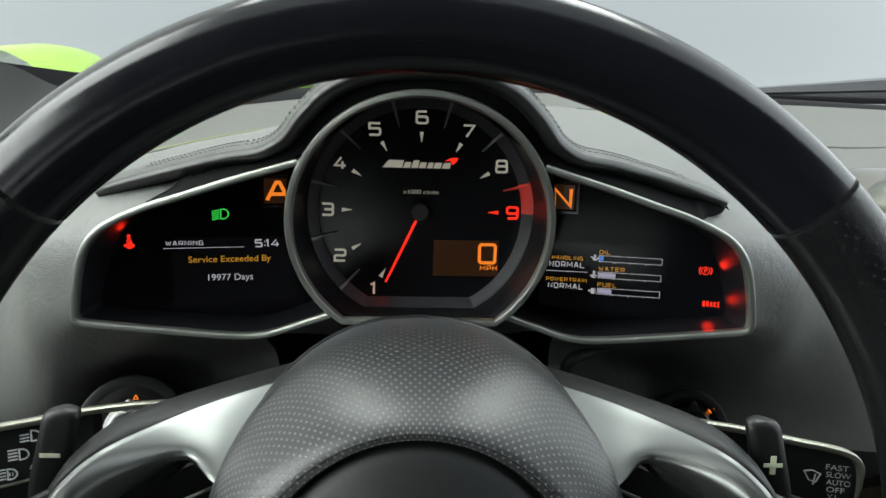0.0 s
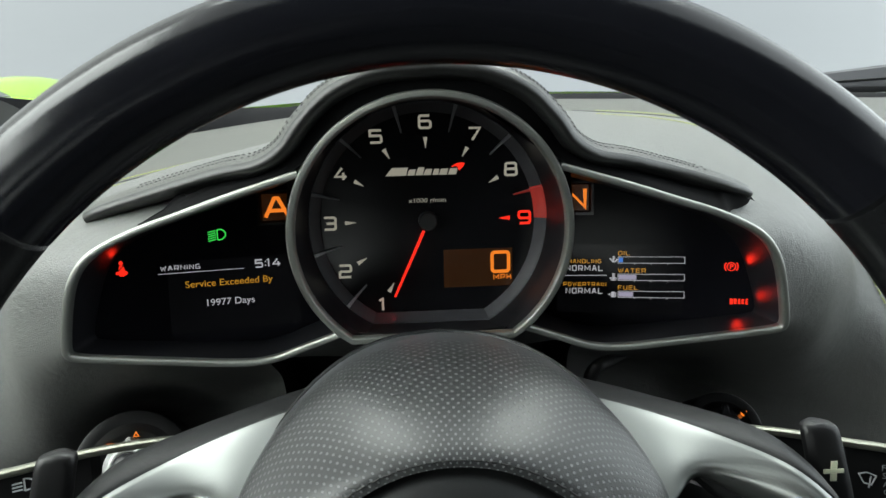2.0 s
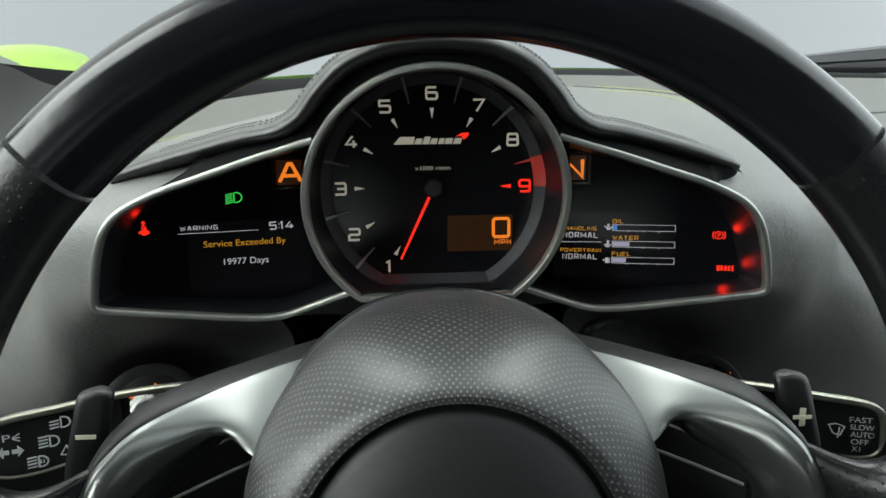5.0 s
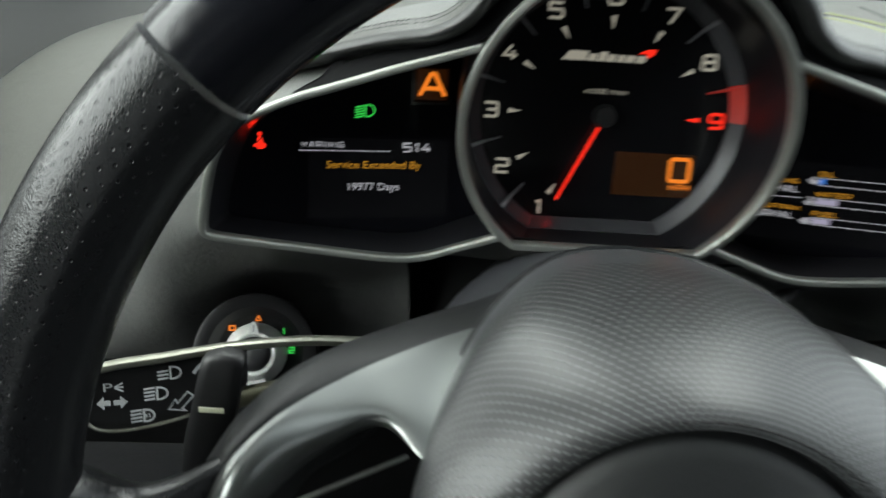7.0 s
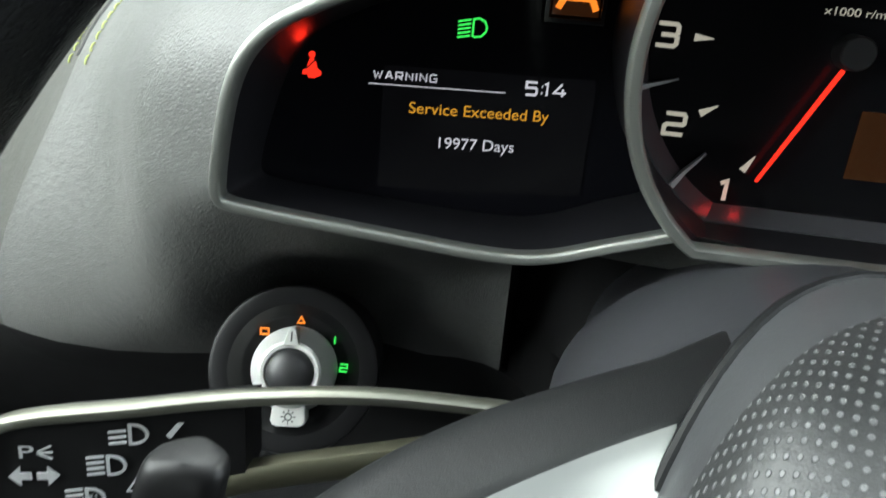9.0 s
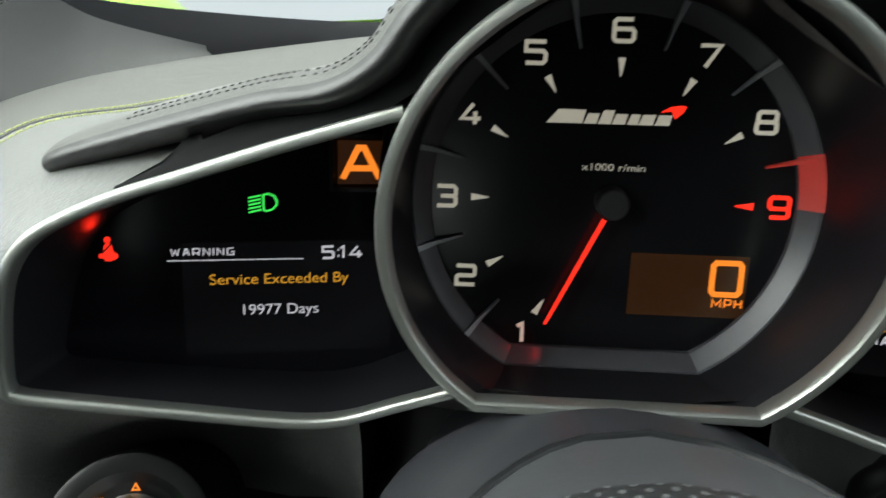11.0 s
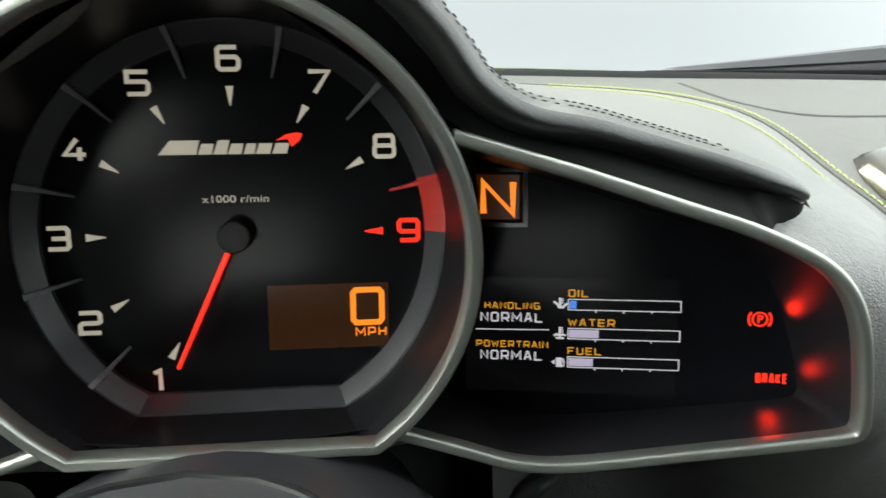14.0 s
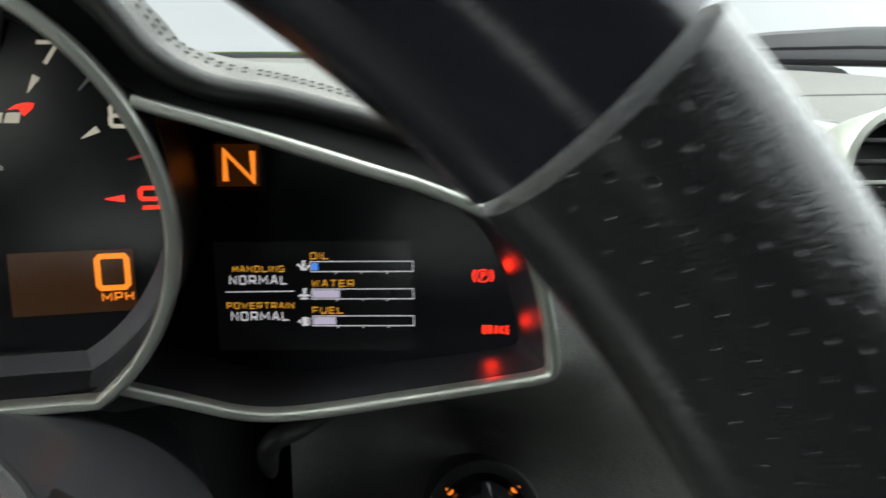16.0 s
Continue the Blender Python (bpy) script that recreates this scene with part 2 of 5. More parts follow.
# ---------------------------------------------------------------- builders


LEVEL = Matrix.Translation(CAR.translation)
LEVEL_THINGS = set()


def finish(bm, sharp=35):
    bmesh.ops.recalc_face_normals(bm, faces=bm.faces)
    for f in bm.faces:
        f.smooth = True
    for e in bm.edges:
        e.smooth = not (len(e.link_faces) == 2 and e.calc_face_angle(0) > radians(sharp))
    return bm


def to_mesh(name, bm, mat, sharp=35):
    finish(bm, sharp)
    me = bpy.data.meshes.new(name)
    bm.to_mesh(me)
    bm.free()
    me.materials.append(mat)
    return me


def thing(name, base, label, category, group="", kind="", level=False):
    """A top-level thing: an Empty at its base, in the car's own axes (or level with the ground)."""
    ob = new(name)
    ob.empty_display_size = 0.02
    m = LEVEL if level else CAR
    if level:
        LEVEL_THINGS.add(ob.name)
    ob.matrix_world = m @ Matrix.Translation(base)
    return tagged(ob, label, category, group, kind)


def part(name, bm, mat, parent, label="", sharp=35):
    """One mesh under a thing or part. Its vertices are in the car's axes."""
    me = bm if isinstance(bm, bpy.types.Mesh) else to_mesh(name, bm, mat, sharp)
    ob = new(name, me)
    ob.parent = parent
    if parent.type == "EMPTY":
        ob.matrix_parent_inverse = parent.matrix_basis.inverted() @ (LEVEL if parent.name in LEVEL_THINGS else CAR)
    if label:
        ob["label"] = label
    return ob


def spline(points, n, closed=False):
    """Catmull-Rom through the points, n steps a span."""
    pts = [Vector(p) for p in points]
    k = len(pts)
    out = []
    for i in range(k if closed else k - 1):
        if closed:
            a, b, c, d = pts[(i - 1) % k], pts[i], pts[(i + 1) % k], pts[(i + 2) % k]
        else:
            a, b, c, d = pts[max(i - 1, 0)], pts[i], pts[i + 1], pts[min(i + 2, k - 1)]
        for j in range(n):
            t = j / n
            out.append(0.5 * (2 * b + (c - a) * t + (2 * a - 5 * b + 4 * c - d) * t * t + (3 * b - a - 3 * c + d) * t ** 3))
    if not closed:
        out.append(pts[-1])
    return out


def loft(rings, closed=True, cap_start=False, cap_end=False, uv=False):
    """Skins rings of equal count. closed: each ring is a loop. uv: surface metres along and across."""
    bm = bmesh.new()
    rows = [[bm.verts.new(p) for p in ring] for ring in rings]
    n = len(rings[0])
    lay = bm.loops.layers.uv.new("surface") if uv else None
    us = vs = None
    if uv:
        mid = rings[len(rings) // 2]
        us = [0.0]
        for i in range(n):
            us.append(us[-1] + (Vector(mid[(i + 1) % n]) - Vector(mid[i])).length)
        vs = [0.0]
        for i in range(len(rings) - 1):
            step = sum((Vector(rings[i + 1][j]) - Vector(rings[i][j])).length for j in range(0, n, max(1, n // 8))) / len(range(0, n, max(1, n // 8)))
            vs.append(vs[-1] + step)
    for i in range(len(rows) - 1):
        for j in range(n if closed else n - 1):
            k = (j + 1) % n
            try:
                f = bm.faces.new((rows[i][j], rows[i][k], rows[i + 1][k], rows[i + 1][j]))
            except ValueError:
                continue
            if uv:
                for l, (u, v) in zip(f.loops, ((us[j], vs[i]), (us[j + 1], vs[i]), (us[j + 1], vs[i + 1]), (us[j], vs[i + 1]))):
                    l[lay].uv = (u, v)
    if cap_start:
        bm.faces.new(rows[0])
    if cap_end:
        bm.faces.new(rows[-1])
    return bm


def sweep(path, section, closed=False, up=(0, -1, 0), caps=True, scale=None):
    """A section (side, out) along a path; out follows the given up vector as far as the path lets it."""
    pts = [Vector(p) for p in path]
    k = len(pts)
    rings = []
    for i, p in enumerate(pts):
        a = pts[(i - 1) % k] if closed else pts[max(i - 1, 0)]
        b = pts[(i + 1) % k] if closed else pts[min(i + 1, k - 1)]
        t = (b - a).normalized()
        u = Vector(up)
        u = (u - t * u.dot(t)).normalized()
        s = t.cross(u)
        q = scale(i / (k - 1)) if scale else 1
        rings.append([p + s * x * q + u * y * q for x, y in section])
    if closed:
        rings.append(rings[0])
        bm = loft(rings)
        bmesh.ops.remove_doubles(bm, verts=bm.verts, dist=1e-7)
        return bm
    return loft(rings, cap_start=caps, cap_end=caps)


def oval(a, b, n=12, power=2.0):
    out = []
    for i in range(n):
        c, s = math.cos(2 * math.pi * i / n), math.sin(2 * math.pi * i / n)
        out.append((a * math.copysign(abs(c) ** (2 / power), c), b * math.copysign(abs(s) ** (2 / power), s)))
    return out


def turned(profile, m=None, seg=40, cap=True):
    """A lathe about the local y axis: profile of (radius, y). m places it."""
    m = m or Matrix.Identity(4)
    rings = [[m @ Vector((r * math.cos(2 * math.pi * i / seg), y, r * math.sin(2 * math.pi * i / seg))) for i in range(seg)] for r, y in profile]
    return loft(rings, cap_start=cap, cap_end=cap)


def slab(outline, depth, m=None, bevel=0.0):
    """A plate of an (x, z) outline from y = 0 back to y = depth, with a chamfered front edge."""
    m = m or Matrix.Identity(4)
    cx = sum(p[0] for p in outline) / len(outline)
    cz = sum(p[1] for p in outline) / len(outline)

    def ring(y, shrink):
        out = []
        for x, z in outline:
            d = math.hypot(x - cx, z - cz) or 1
            out.append(m @ Vector((x - (x - cx) / d * shrink, y, z - (z - cz) / d * shrink)))
        return out
    rings = [ring(0, bevel), ring(bevel * 0.5, bevel * 0.3), ring(bevel, 0), ring(depth, 0)] if bevel else [ring(0, 0), ring(depth, 0)]
    return loft(rings, cap_start=True, cap_end=True)


def box(x0, x1, y0, y1, z0, z1, bevel=0.0):
    bm = bmesh.new()
    bmesh.ops.create_cube(bm, size=1)
    for v in bm.verts:
        v.co = ((x0 + x1) / 2 + v.co.x * (x1 - x0), (y0 + y1) / 2 + v.co.y * (y1 - y0), (z0 + z1) / 2 + v.co.z * (z1 - z0))
    if bevel:
        bmesh.ops.bevel(bm, geom=bm.edges[:], offset=bevel, segments=2, affect="EDGES", profile=0.6)
    return bm


def strokes(lines, width, place, depth=0.0003):
    """Flat strokes along polylines in (x, z), each joint mitred; place(x, z) gives the point on the surface."""
    bm = bmesh.new()
    for line in lines:
        pts = [Vector((x, z)) for x, z in line]
        shut = (pts[0] - pts[-1]).length < 1e-9
        if shut:
            pts = pts[:-1]
        k = len(pts)
        left, right = [], []
        for i, p in enumerate(pts):
            d1 = (p - pts[i - 1]).normalized() if (i or shut) else None
            d2 = (pts[(i + 1) % k] - p).normalized() if (i < k - 1 or shut) else None
            d1, d2 = d1 or d2, d2 or d1
            n1, n2 = Vector((-d1.y, d1.x)), Vector((-d2.y, d2.x))
            n = (n1 + n2).normalized()
            n *= min(1.6, 1 / max(0.3, n.dot(n1))) * width / 2
            left.append(p + n), right.append(p - n)
        va = [[bm.verts.new(place(q.x, q.y) + Vector((0, d, 0))) for q in side] for d in (0, depth) for side in (left, right)]
        for i in range(k if shut else k - 1):
            j = (i + 1) % k
            bm.faces.new((va[0][i], va[0][j], va[1][j], va[1][i]))
            bm.faces.new((va[0][i], va[2][i], va[2][j], va[0][j]))
            bm.faces.new((va[1][i], va[1][j], va[3][j], va[3][i]))
        if not shut:
            for i in (0, k - 1):
                bm.faces.new((va[0][i], va[1][i], va[3][i], va[2][i]))
    return bm


def shape(points, place, depth=0.0003):
    """A flat raised shape of an (x, z) outline on the surface."""
    bm = bmesh.new()
    a = [bm.verts.new(place(x, z)) for x, z in points]
    b = [bm.verts.new(place(x, z) + Vector((0, depth, 0))) for x, z in points]
    bm.faces.new(a)
    for i in range(len(a)):
        j = (i + 1) % len(a)
        bm.faces.new((a[i], b[i], b[j], a[j]))
    bmesh.ops.triangulate(bm, faces=[f for f in bm.faces if len(f.verts) > 4])
    return bm


def writing(name, body, x, z, height, width, place, mat, parent, slant=0.0, label="", bold=0.0):
    """Letters of the built-in font, stretched to a width, their lower left corner at (x, z) on a surface."""
    cu = bpy.data.curves.new(name, "FONT")
    cu.body = body
    cu.offset = bold
    ob = bpy.data.objects.new(name, cu)
    me = bpy.data.meshes.new_from_object(ob)
    bpy.data.objects.remove(ob)
    xs = [v.co.x for v in me.vertices]
    ys = [v.co.y for v in me.vertices]
    low, high = 0.0, max(ys)
    x0, x1 = min(xs), max(xs)
    k = height / (high - low)
    for v in me.vertices:
        u, w = v.co.x, v.co.y
        v.co = place(x + (u - x0) / (x1 - x0) * width + slant * w * k, z + (w - low) * k)
    me.materials.clear()
    me.materials.append(mat)
    ob = part(name, me, mat, parent, label)
    return ob


# squared stroke letters on a 1 x 1 box, for the dial figures and the large segment letters
GLYPHS = {
    "0": [[(0, 0.1), (0.1, 0), (0.9, 0), (1, 0.1), (1, 0.9), (0.9, 1), (0.1, 1), (0, 0.9), (0, 0.1)]],
    "1": [[(0.25, 0.86), (0.55, 1), (0.55, 0)]],
    "2": [[(0, 1), (0.9, 1), (1, 0.9), (1, 0.56), (0.9, 0.48), (0.12, 0.48), (0, 0.38), (0, 0), (1, 0)]],
    "3": [[(0, 1), (0.88, 1), (1, 0.88), (1, 0.6), (0.9, 0.5), (1, 0.4), (1, 0.12), (0.88, 0), (0, 0)], [(0.2, 0.5), (0.9, 0.5)]],
    "4": [[(0.62, 1), (0, 0.28), (1, 0.28)], [(0.72, 0.62), (0.72, 0)]],
    "5": [[(1, 1), (0, 1), (0, 0.56), (0.88, 0.56), (1, 0.44), (1, 0.12), (0.88, 0), (0, 0)]],
    "6": [[(0.92, 1), (0.12, 1), (0, 0.88), (0, 0.12), (0.12, 0), (0.88, 0), (1, 0.12), (1, 0.44), (0.88, 0.56), (0, 0.56)]],
    "7": [[(0, 1), (1, 1), (0.3, 0)]],
    "8": [[(0.1, 0.52), (0.04, 0.6), (0.04, 0.9), (0.14, 1), (0.86, 1), (0.96, 0.9), (0.96, 0.6), (0.9, 0.52), (0.1, 0.52)], [(0.1, 0.52), (0, 0.42), (0, 0.1), (0.12, 0), (0.88, 0), (1, 0.1), (1, 0.42), (0.9, 0.52)]],
    "9": [[(0.08, 0), (0.88, 0), (1, 0.12), (1, 0.88), (0.88, 1), (0.12, 1), (0, 0.88), (0, 0.56), (0.12, 0.44), (1, 0.44)]],
    "A": [[(0, 0), (0.42, 1), (0.58, 1), (1, 0)], [(0.16, 0.34), (0.84, 0.34)]],
    "N": [[(0, 0), (0, 1), (1, 0), (1, 1)]],
    "B": [[(0, 0), (0, 1), (0.85, 1), (0.95, 0.9), (0.95, 0.62), (0.85, 0.52), (0, 0.52)], [(0.85, 0.52), (1, 0.4), (1, 0.1), (0.88, 0), (0, 0)]],
    "D": [[(0, 0), (0, 1), (0.85, 1), (1, 0.85), (1, 0.15), (0.85, 0), (0, 0)]],
    "E": [[(1, 1), (0, 1), (0, 0), (1, 0)], [(0, 0.5), (0.9, 0.5)]],
    "F": [[(1, 1), (0, 1), (0, 0)], [(0, 0.48), (0.85, 0.48)]],
    "G": [[(1, 1), (0.12, 1), (0, 0.88), (0, 0.12), (0.12, 0), (1, 0), (1, 0.46), (0.55, 0.46)]],
    "H": [[(0, 0), (0, 1)], [(1, 0), (1, 1)], [(0, 0.5), (1, 0.5)]],
    "I": [[(0, 0), (0, 1)]],
    "K": [[(0, 0), (0, 1)], [(1, 1), (0.1, 0.5), (1, 0)]],
    "L": [[(0, 1), (0, 0), (1, 0)]],
    "M": [[(0, 0), (0, 1), (0.5, 0.3), (1, 1), (1, 0)]],
    "O": [[(0, 0.12), (0.12, 0), (0.88, 0), (1, 0.12), (1, 0.88), (0.88, 1), (0.12, 1), (0, 0.88), (0, 0.12)]],
    "P": [[(0, 0), (0, 1), (0.88, 1), (1, 0.88), (1, 0.5), (0.88, 0.38), (0, 0.38)]],
    "R": [[(0, 0), (0, 1), (0.88, 1), (1, 0.88), (1, 0.5), (0.88, 0.38), (0, 0.38)], [(0.5, 0.38), (1, 0)]],
    "T": [[(0, 1), (1, 1)], [(0.5, 1), (0.5, 0)]],
    "U": [[(0, 1), (0, 0.12), (0.12, 0), (0.88, 0), (1, 0.12), (1, 1)]],
    "W": [[(0, 1), (0.25, 0), (0.5, 0.8), (0.75, 0), (1, 1)]],
    "X": [[(0, 0), (1, 1)], [(0, 1), (1, 0)]],
    ":": [[(0.4, 0.18), (0.6, 0.18)], [(0.4, 0.72), (0.6, 0.72)]],
}


def glyph(ch, x, z, w, h, width, place, slant=0.0):
    lines = [[(x + u * w + slant * v * h, z + v * h) for u, v in line] for line in GLYPHS[ch]]
    return strokes(lines, width, place)


def lettering(name, word, x, z, height, width, place, mat, parent, weight=0.14):
    """A squared word of thin strokes, spread over a width, its lower left corner at (x, z)."""
    wide = [0.18 if ch == "I" else 1.25 if ch in "MW" else 1.0 for ch in word]
    gap = 0.34
    unit = width / (sum(wide) + gap * (len(word) - 1))
    lines, at = [], x
    for ch, w in zip(word, wide):
        half = weight * height / 2
        lines += [[(at + half + u * max(1e-5, w * unit - 2 * half), z + half + v * (height - 2 * half)) for u, v in line] for line in GLYPHS[ch]]
        at += (w + gap) * unit
    return part(name, strokes(lines, weight * height, place), mat, parent)

# ---------------------------------------------------------------- dashboard skin
# Outline of an instrument pod, and the leaning face in which the frames lie.
POD = [(0.0680, 0.0278), (0.079, 0.0245), (0.093, 0.0203), (0.1075, 0.0156), (0.122, 0.0108), (0.1373, 0.0058), (0.152, -0.0006), (0.161, -0.0062), (0.1675, -0.0135), (0.1720, -0.0225), (0.1758, -0.035), (0.1788, -0.048), (0.1792, -0.0535), (0.1765, -0.0560), (0.166, -0.0580), (0.1345, -0.0623), (0.101, -0.0660), (0.0837, -0.0650), (0.0666, -0.0593), (0.0475, -0.0525), (0.0530, -0.0445), (0.0635, -0.0270), (0.0690, -0.0050), (0.0690, 0.0140)]


def frame_y(x, z):
    return -0.050 - 0.28 * z - 0.016 * (abs(x) / 0.18) ** 2


# Loops round the instrument opening, from its frame outwards. Stations run from the bottom middle up the right to the top.


def ring_of(right, left):
    """A closed loop from right-hand stations 0..8 and left-hand stations 7..1."""
    return spline(list(right) + list(left), 8, closed=True)


A_R = [(0, -0.030, -0.060), (0.045, -0.031, -0.055), (0.092, -0.030, -0.068), (0.182, -0.042, -0.058), (0.181, -0.046, -0.036), (0.164, -0.054, -0.004), (0.11, -0.055, 0.0175), (0.066, -0.056, 0.030), (0, -0.060, 0.068)]
B_R = [(0, 0.0, -0.085), (0.05, 0.006, -0.080), (0.10, 0.028, -0.082), (0.206, -0.006, -0.084), (0.212, -0.035, -0.04), (0.192, -0.034, -0.001), (0.125, 0.0, 0.028), (0.08, 0.0, 0.040), (0, 0.0, 0.07)]
C_R = [(0, 0.02, -0.12), (0.055, 0.02, -0.12), (0.11, 0.085, -0.112), (0.242, 0.045, -0.130), (0.254, 0.008, -0.048), (0.235, 0.03, 0.002), (0.20, 0.11, 0.030), (0.15, 0.15, 0.045), (0, 0.16, 0.065)]
D_R = [(0, 0.02, -0.20), (0.07, 0.02, -0.20), (0.12, 0.07, -0.20), (0.322, 0.030, -0.17), (0.2905, 0.045, -0.042), (0.286, 0.13, 0.009), (0.285, 0.25, 0.047), (0.23, 0.41, 0.070), (0, 0.47, 0.079)]
E_R = [(0, 0.02, -0.26), (0.09, 0.02, -0.26), (0.16, 0.11, -0.26), (0.40, 0.07, -0.22), (0.42, 0.10, -0.07), (0.44, 0.17, 0.015), (0.46, 0.44, 0.068), (0.32, 0.64, 0.093), (0, 0.70, 0.101)]
F_R = [(0, 0.02, -0.30), (0.10, 0.02, -0.30), (0.20, 0.15, -0.30), (0.60, 0.16, -0.30), (0.80, 0.16, -0.09), (0.85, 0.28, 0.02), (0.80, 0.56, 0.078), (0.42, 0.70, 0.098), (0, 0.735, 0.103)]


def mirrored(loop):
    return [(-x, y, z) for x, y, z in loop[7:0:-1]]


A_L, B_L = mirrored(A_R), mirrored(B_R[:1] + [(0.05, 0.0, -0.082), (0.10, 0.020, -0.088), (0.200, -0.022, -0.084)] + B_R[4:])
C_L = [(-0.15, 0.15, 0.038), (-0.20, 0.10, 0.022), (-0.235, 0.03, 0.0), (-0.25, 0.008, -0.05), (-0.236, 0.012, -0.135), (-0.11, 0.060, -0.12), (-0.055, 0.02, -0.12)]
D_L = [(-0.19, 0.36, 0.036), (-0.255, 0.22, 0.016), (-0.285, 0.12, 0.005), (-0.2905, 0.045, -0.044), (-0.324, 0.040, -0.173), (-0.12, 0.08, -0.195), (-0.07, 0.02, -0.20)]
E_L = [(-0.28, 0.56, 0.056), (-0.40, 0.40, 0.028), (-0.415, 0.22, -0.012), (-0.41, 0.13, -0.08), (-0.42, 0.09, -0.22), (-0.16, 0.11, -0.26), (-0.09, 0.02, -0.26)]
F_L = [(-0.37, 0.65, 0.056), (-0.475, 0.43, 0.010), (-0.485, 0.24, -0.055), (-0.49, 0.14, -0.12), (-0.56, 0.16, -0.30), (-0.20, 0.15, -0.30), (-0.10, 0.02, -0.30)]
LOOPS = [ring_of(r, l) for r, l in ((A_R, A_L), (B_R, B_L), (C_R, C_L), (D_R, D_L), (E_R, E_L), (F_R, F_L))]
EDGE = [Vector((s * p.x, p.y, p.z)) for s in (-1, 1) for p in spline([(x, frame_y(x, z) + 0.002, z) for x, z in POD], 8, closed=True)]
LOOPS[0] = [min(EDGE, key=lambda e: (e - p).length) if abs(p.x) > 0.05 else p for p in LOOPS[0]]
COUNT = len(LOOPS[0])
SKIN = [spline([LOOPS[k][i] for k in range(6)], 7) for i in range(COUNT)]   # one outward line a station
for line in SKIN:
    for p in line:
        for sx, sz, reach, deep in ((-0.1705, -0.1300, 0.051, 0.025), (0.1695, -0.1290, 0.042, 0.010)):
            r = math.hypot(p.x - sx, p.z - sz)
            if r < reach and p.y < 0.08:
                q = min(1, 1.6 * (1 - r / reach))
                p.y += deep * q * q * (3 - 2 * q)
RINGS = [[SKIN[i][j] for i in range(COUNT)] for j in range(len(SKIN[0]))]


def skin_at(station, out):
    """A point of the dashboard skin: station 0..COUNT round the opening, out 0..5 loops outwards."""
    i, f = int(station) % COUNT, station - int(station)
    j = min(int(out * 7), len(RINGS) - 2)
    g = out * 7 - j
    a = RINGS[j][i].lerp(RINGS[j][(i + 1) % COUNT], f)
    b = RINGS[j + 1][i].lerp(RINGS[j + 1][(i + 1) % COUNT], f)
    return a.lerp(b, g)


def skin_normal(station, out):
    a = skin_at(station + 0.5, out) - skin_at(station - 0.5, out)
    b = skin_at(station, out + 0.05) - skin_at(station, out - 0.05)
    n = a.cross(b).normalized()
    return n if n.z - n.y > 0 else -n


dashboard = thing("dashboard", (0, 0.02, -0.30), "dark grey leather dashboard with lime green double stitching", "dashboard")
skin = loft(RINGS[:22])
bmesh.ops.bisect_plane(skin, geom=skin.verts[:] + skin.edges[:] + skin.faces[:], plane_co=(0, 0, -0.163), plane_no=(0, 0, 1))


def below(q):
    return q.calc_center_median().z < -0.163


for px, side in ((-0.0940, -1), (-0.0900, -1), (0.0960, 1), (0.0860, 1)):
    bmesh.ops.bisect_plane(skin, geom=skin.verts[:] + skin.edges[:] + skin.faces[:], plane_co=(px, 0, 0), plane_no=(side, 0, 0))
bmesh.ops.bisect_plane(skin, geom=skin.verts[:] + skin.edges[:] + skin.faces[:], plane_co=(0, 0, -0.0745), plane_no=(0, 0, 1))


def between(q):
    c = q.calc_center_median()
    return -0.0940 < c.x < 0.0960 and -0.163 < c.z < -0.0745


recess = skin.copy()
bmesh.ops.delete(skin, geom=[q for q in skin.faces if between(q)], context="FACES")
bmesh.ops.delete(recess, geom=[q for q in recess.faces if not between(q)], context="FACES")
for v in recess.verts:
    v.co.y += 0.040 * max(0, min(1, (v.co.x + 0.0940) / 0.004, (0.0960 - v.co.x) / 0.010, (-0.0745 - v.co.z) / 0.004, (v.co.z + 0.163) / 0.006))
# black on the pushed-back skin stands in for the gap's shade
part("column_recess", recess, KNEE_BLACK, dashboard, "recessed skin round the steering column, near black for the gap's shade", sharp=60)
knee = skin.copy()
bmesh.ops.delete(skin, geom=[q for q in skin.faces if below(q)], context="FACES")
bmesh.ops.delete(knee, geom=[q for q in knee.faces if not below(q)], context="FACES")
part("lower_panel", skin, LEATHER, dashboard, sharp=60)
part("knee_panel", knee, KNEE_BLACK, dashboard, "black plastic knee panel", sharp=60)
deck = loft(RINGS[21:])
bmesh.ops.bisect_plane(deck, geom=deck.verts[:] + deck.edges[:] + deck.faces[:], plane_co=(0, 0, -0.163), plane_no=(0, 0, 1))
skirt = deck.copy()
bmesh.ops.delete(deck, geom=[q for q in deck.faces if below(q)], context="FACES")
bmesh.ops.delete(skirt, geom=[q for q in skirt.faces if not below(q)], context="FACES")
part("top_deck", deck, LEATHER_TOP, dashboard, "grey leather top deck", sharp=60)
part("lower_skirt", skirt, KNEE_BLACK, dashboard, "black plastic lower skirt", sharp=60)

# ---------------------------------------------------------------- instrument cluster
cluster = thing("instrument_cluster", (0, 0, -0.07), "black instrument cluster with lit tachometer and two screens in silver frames", "instrument cluster")


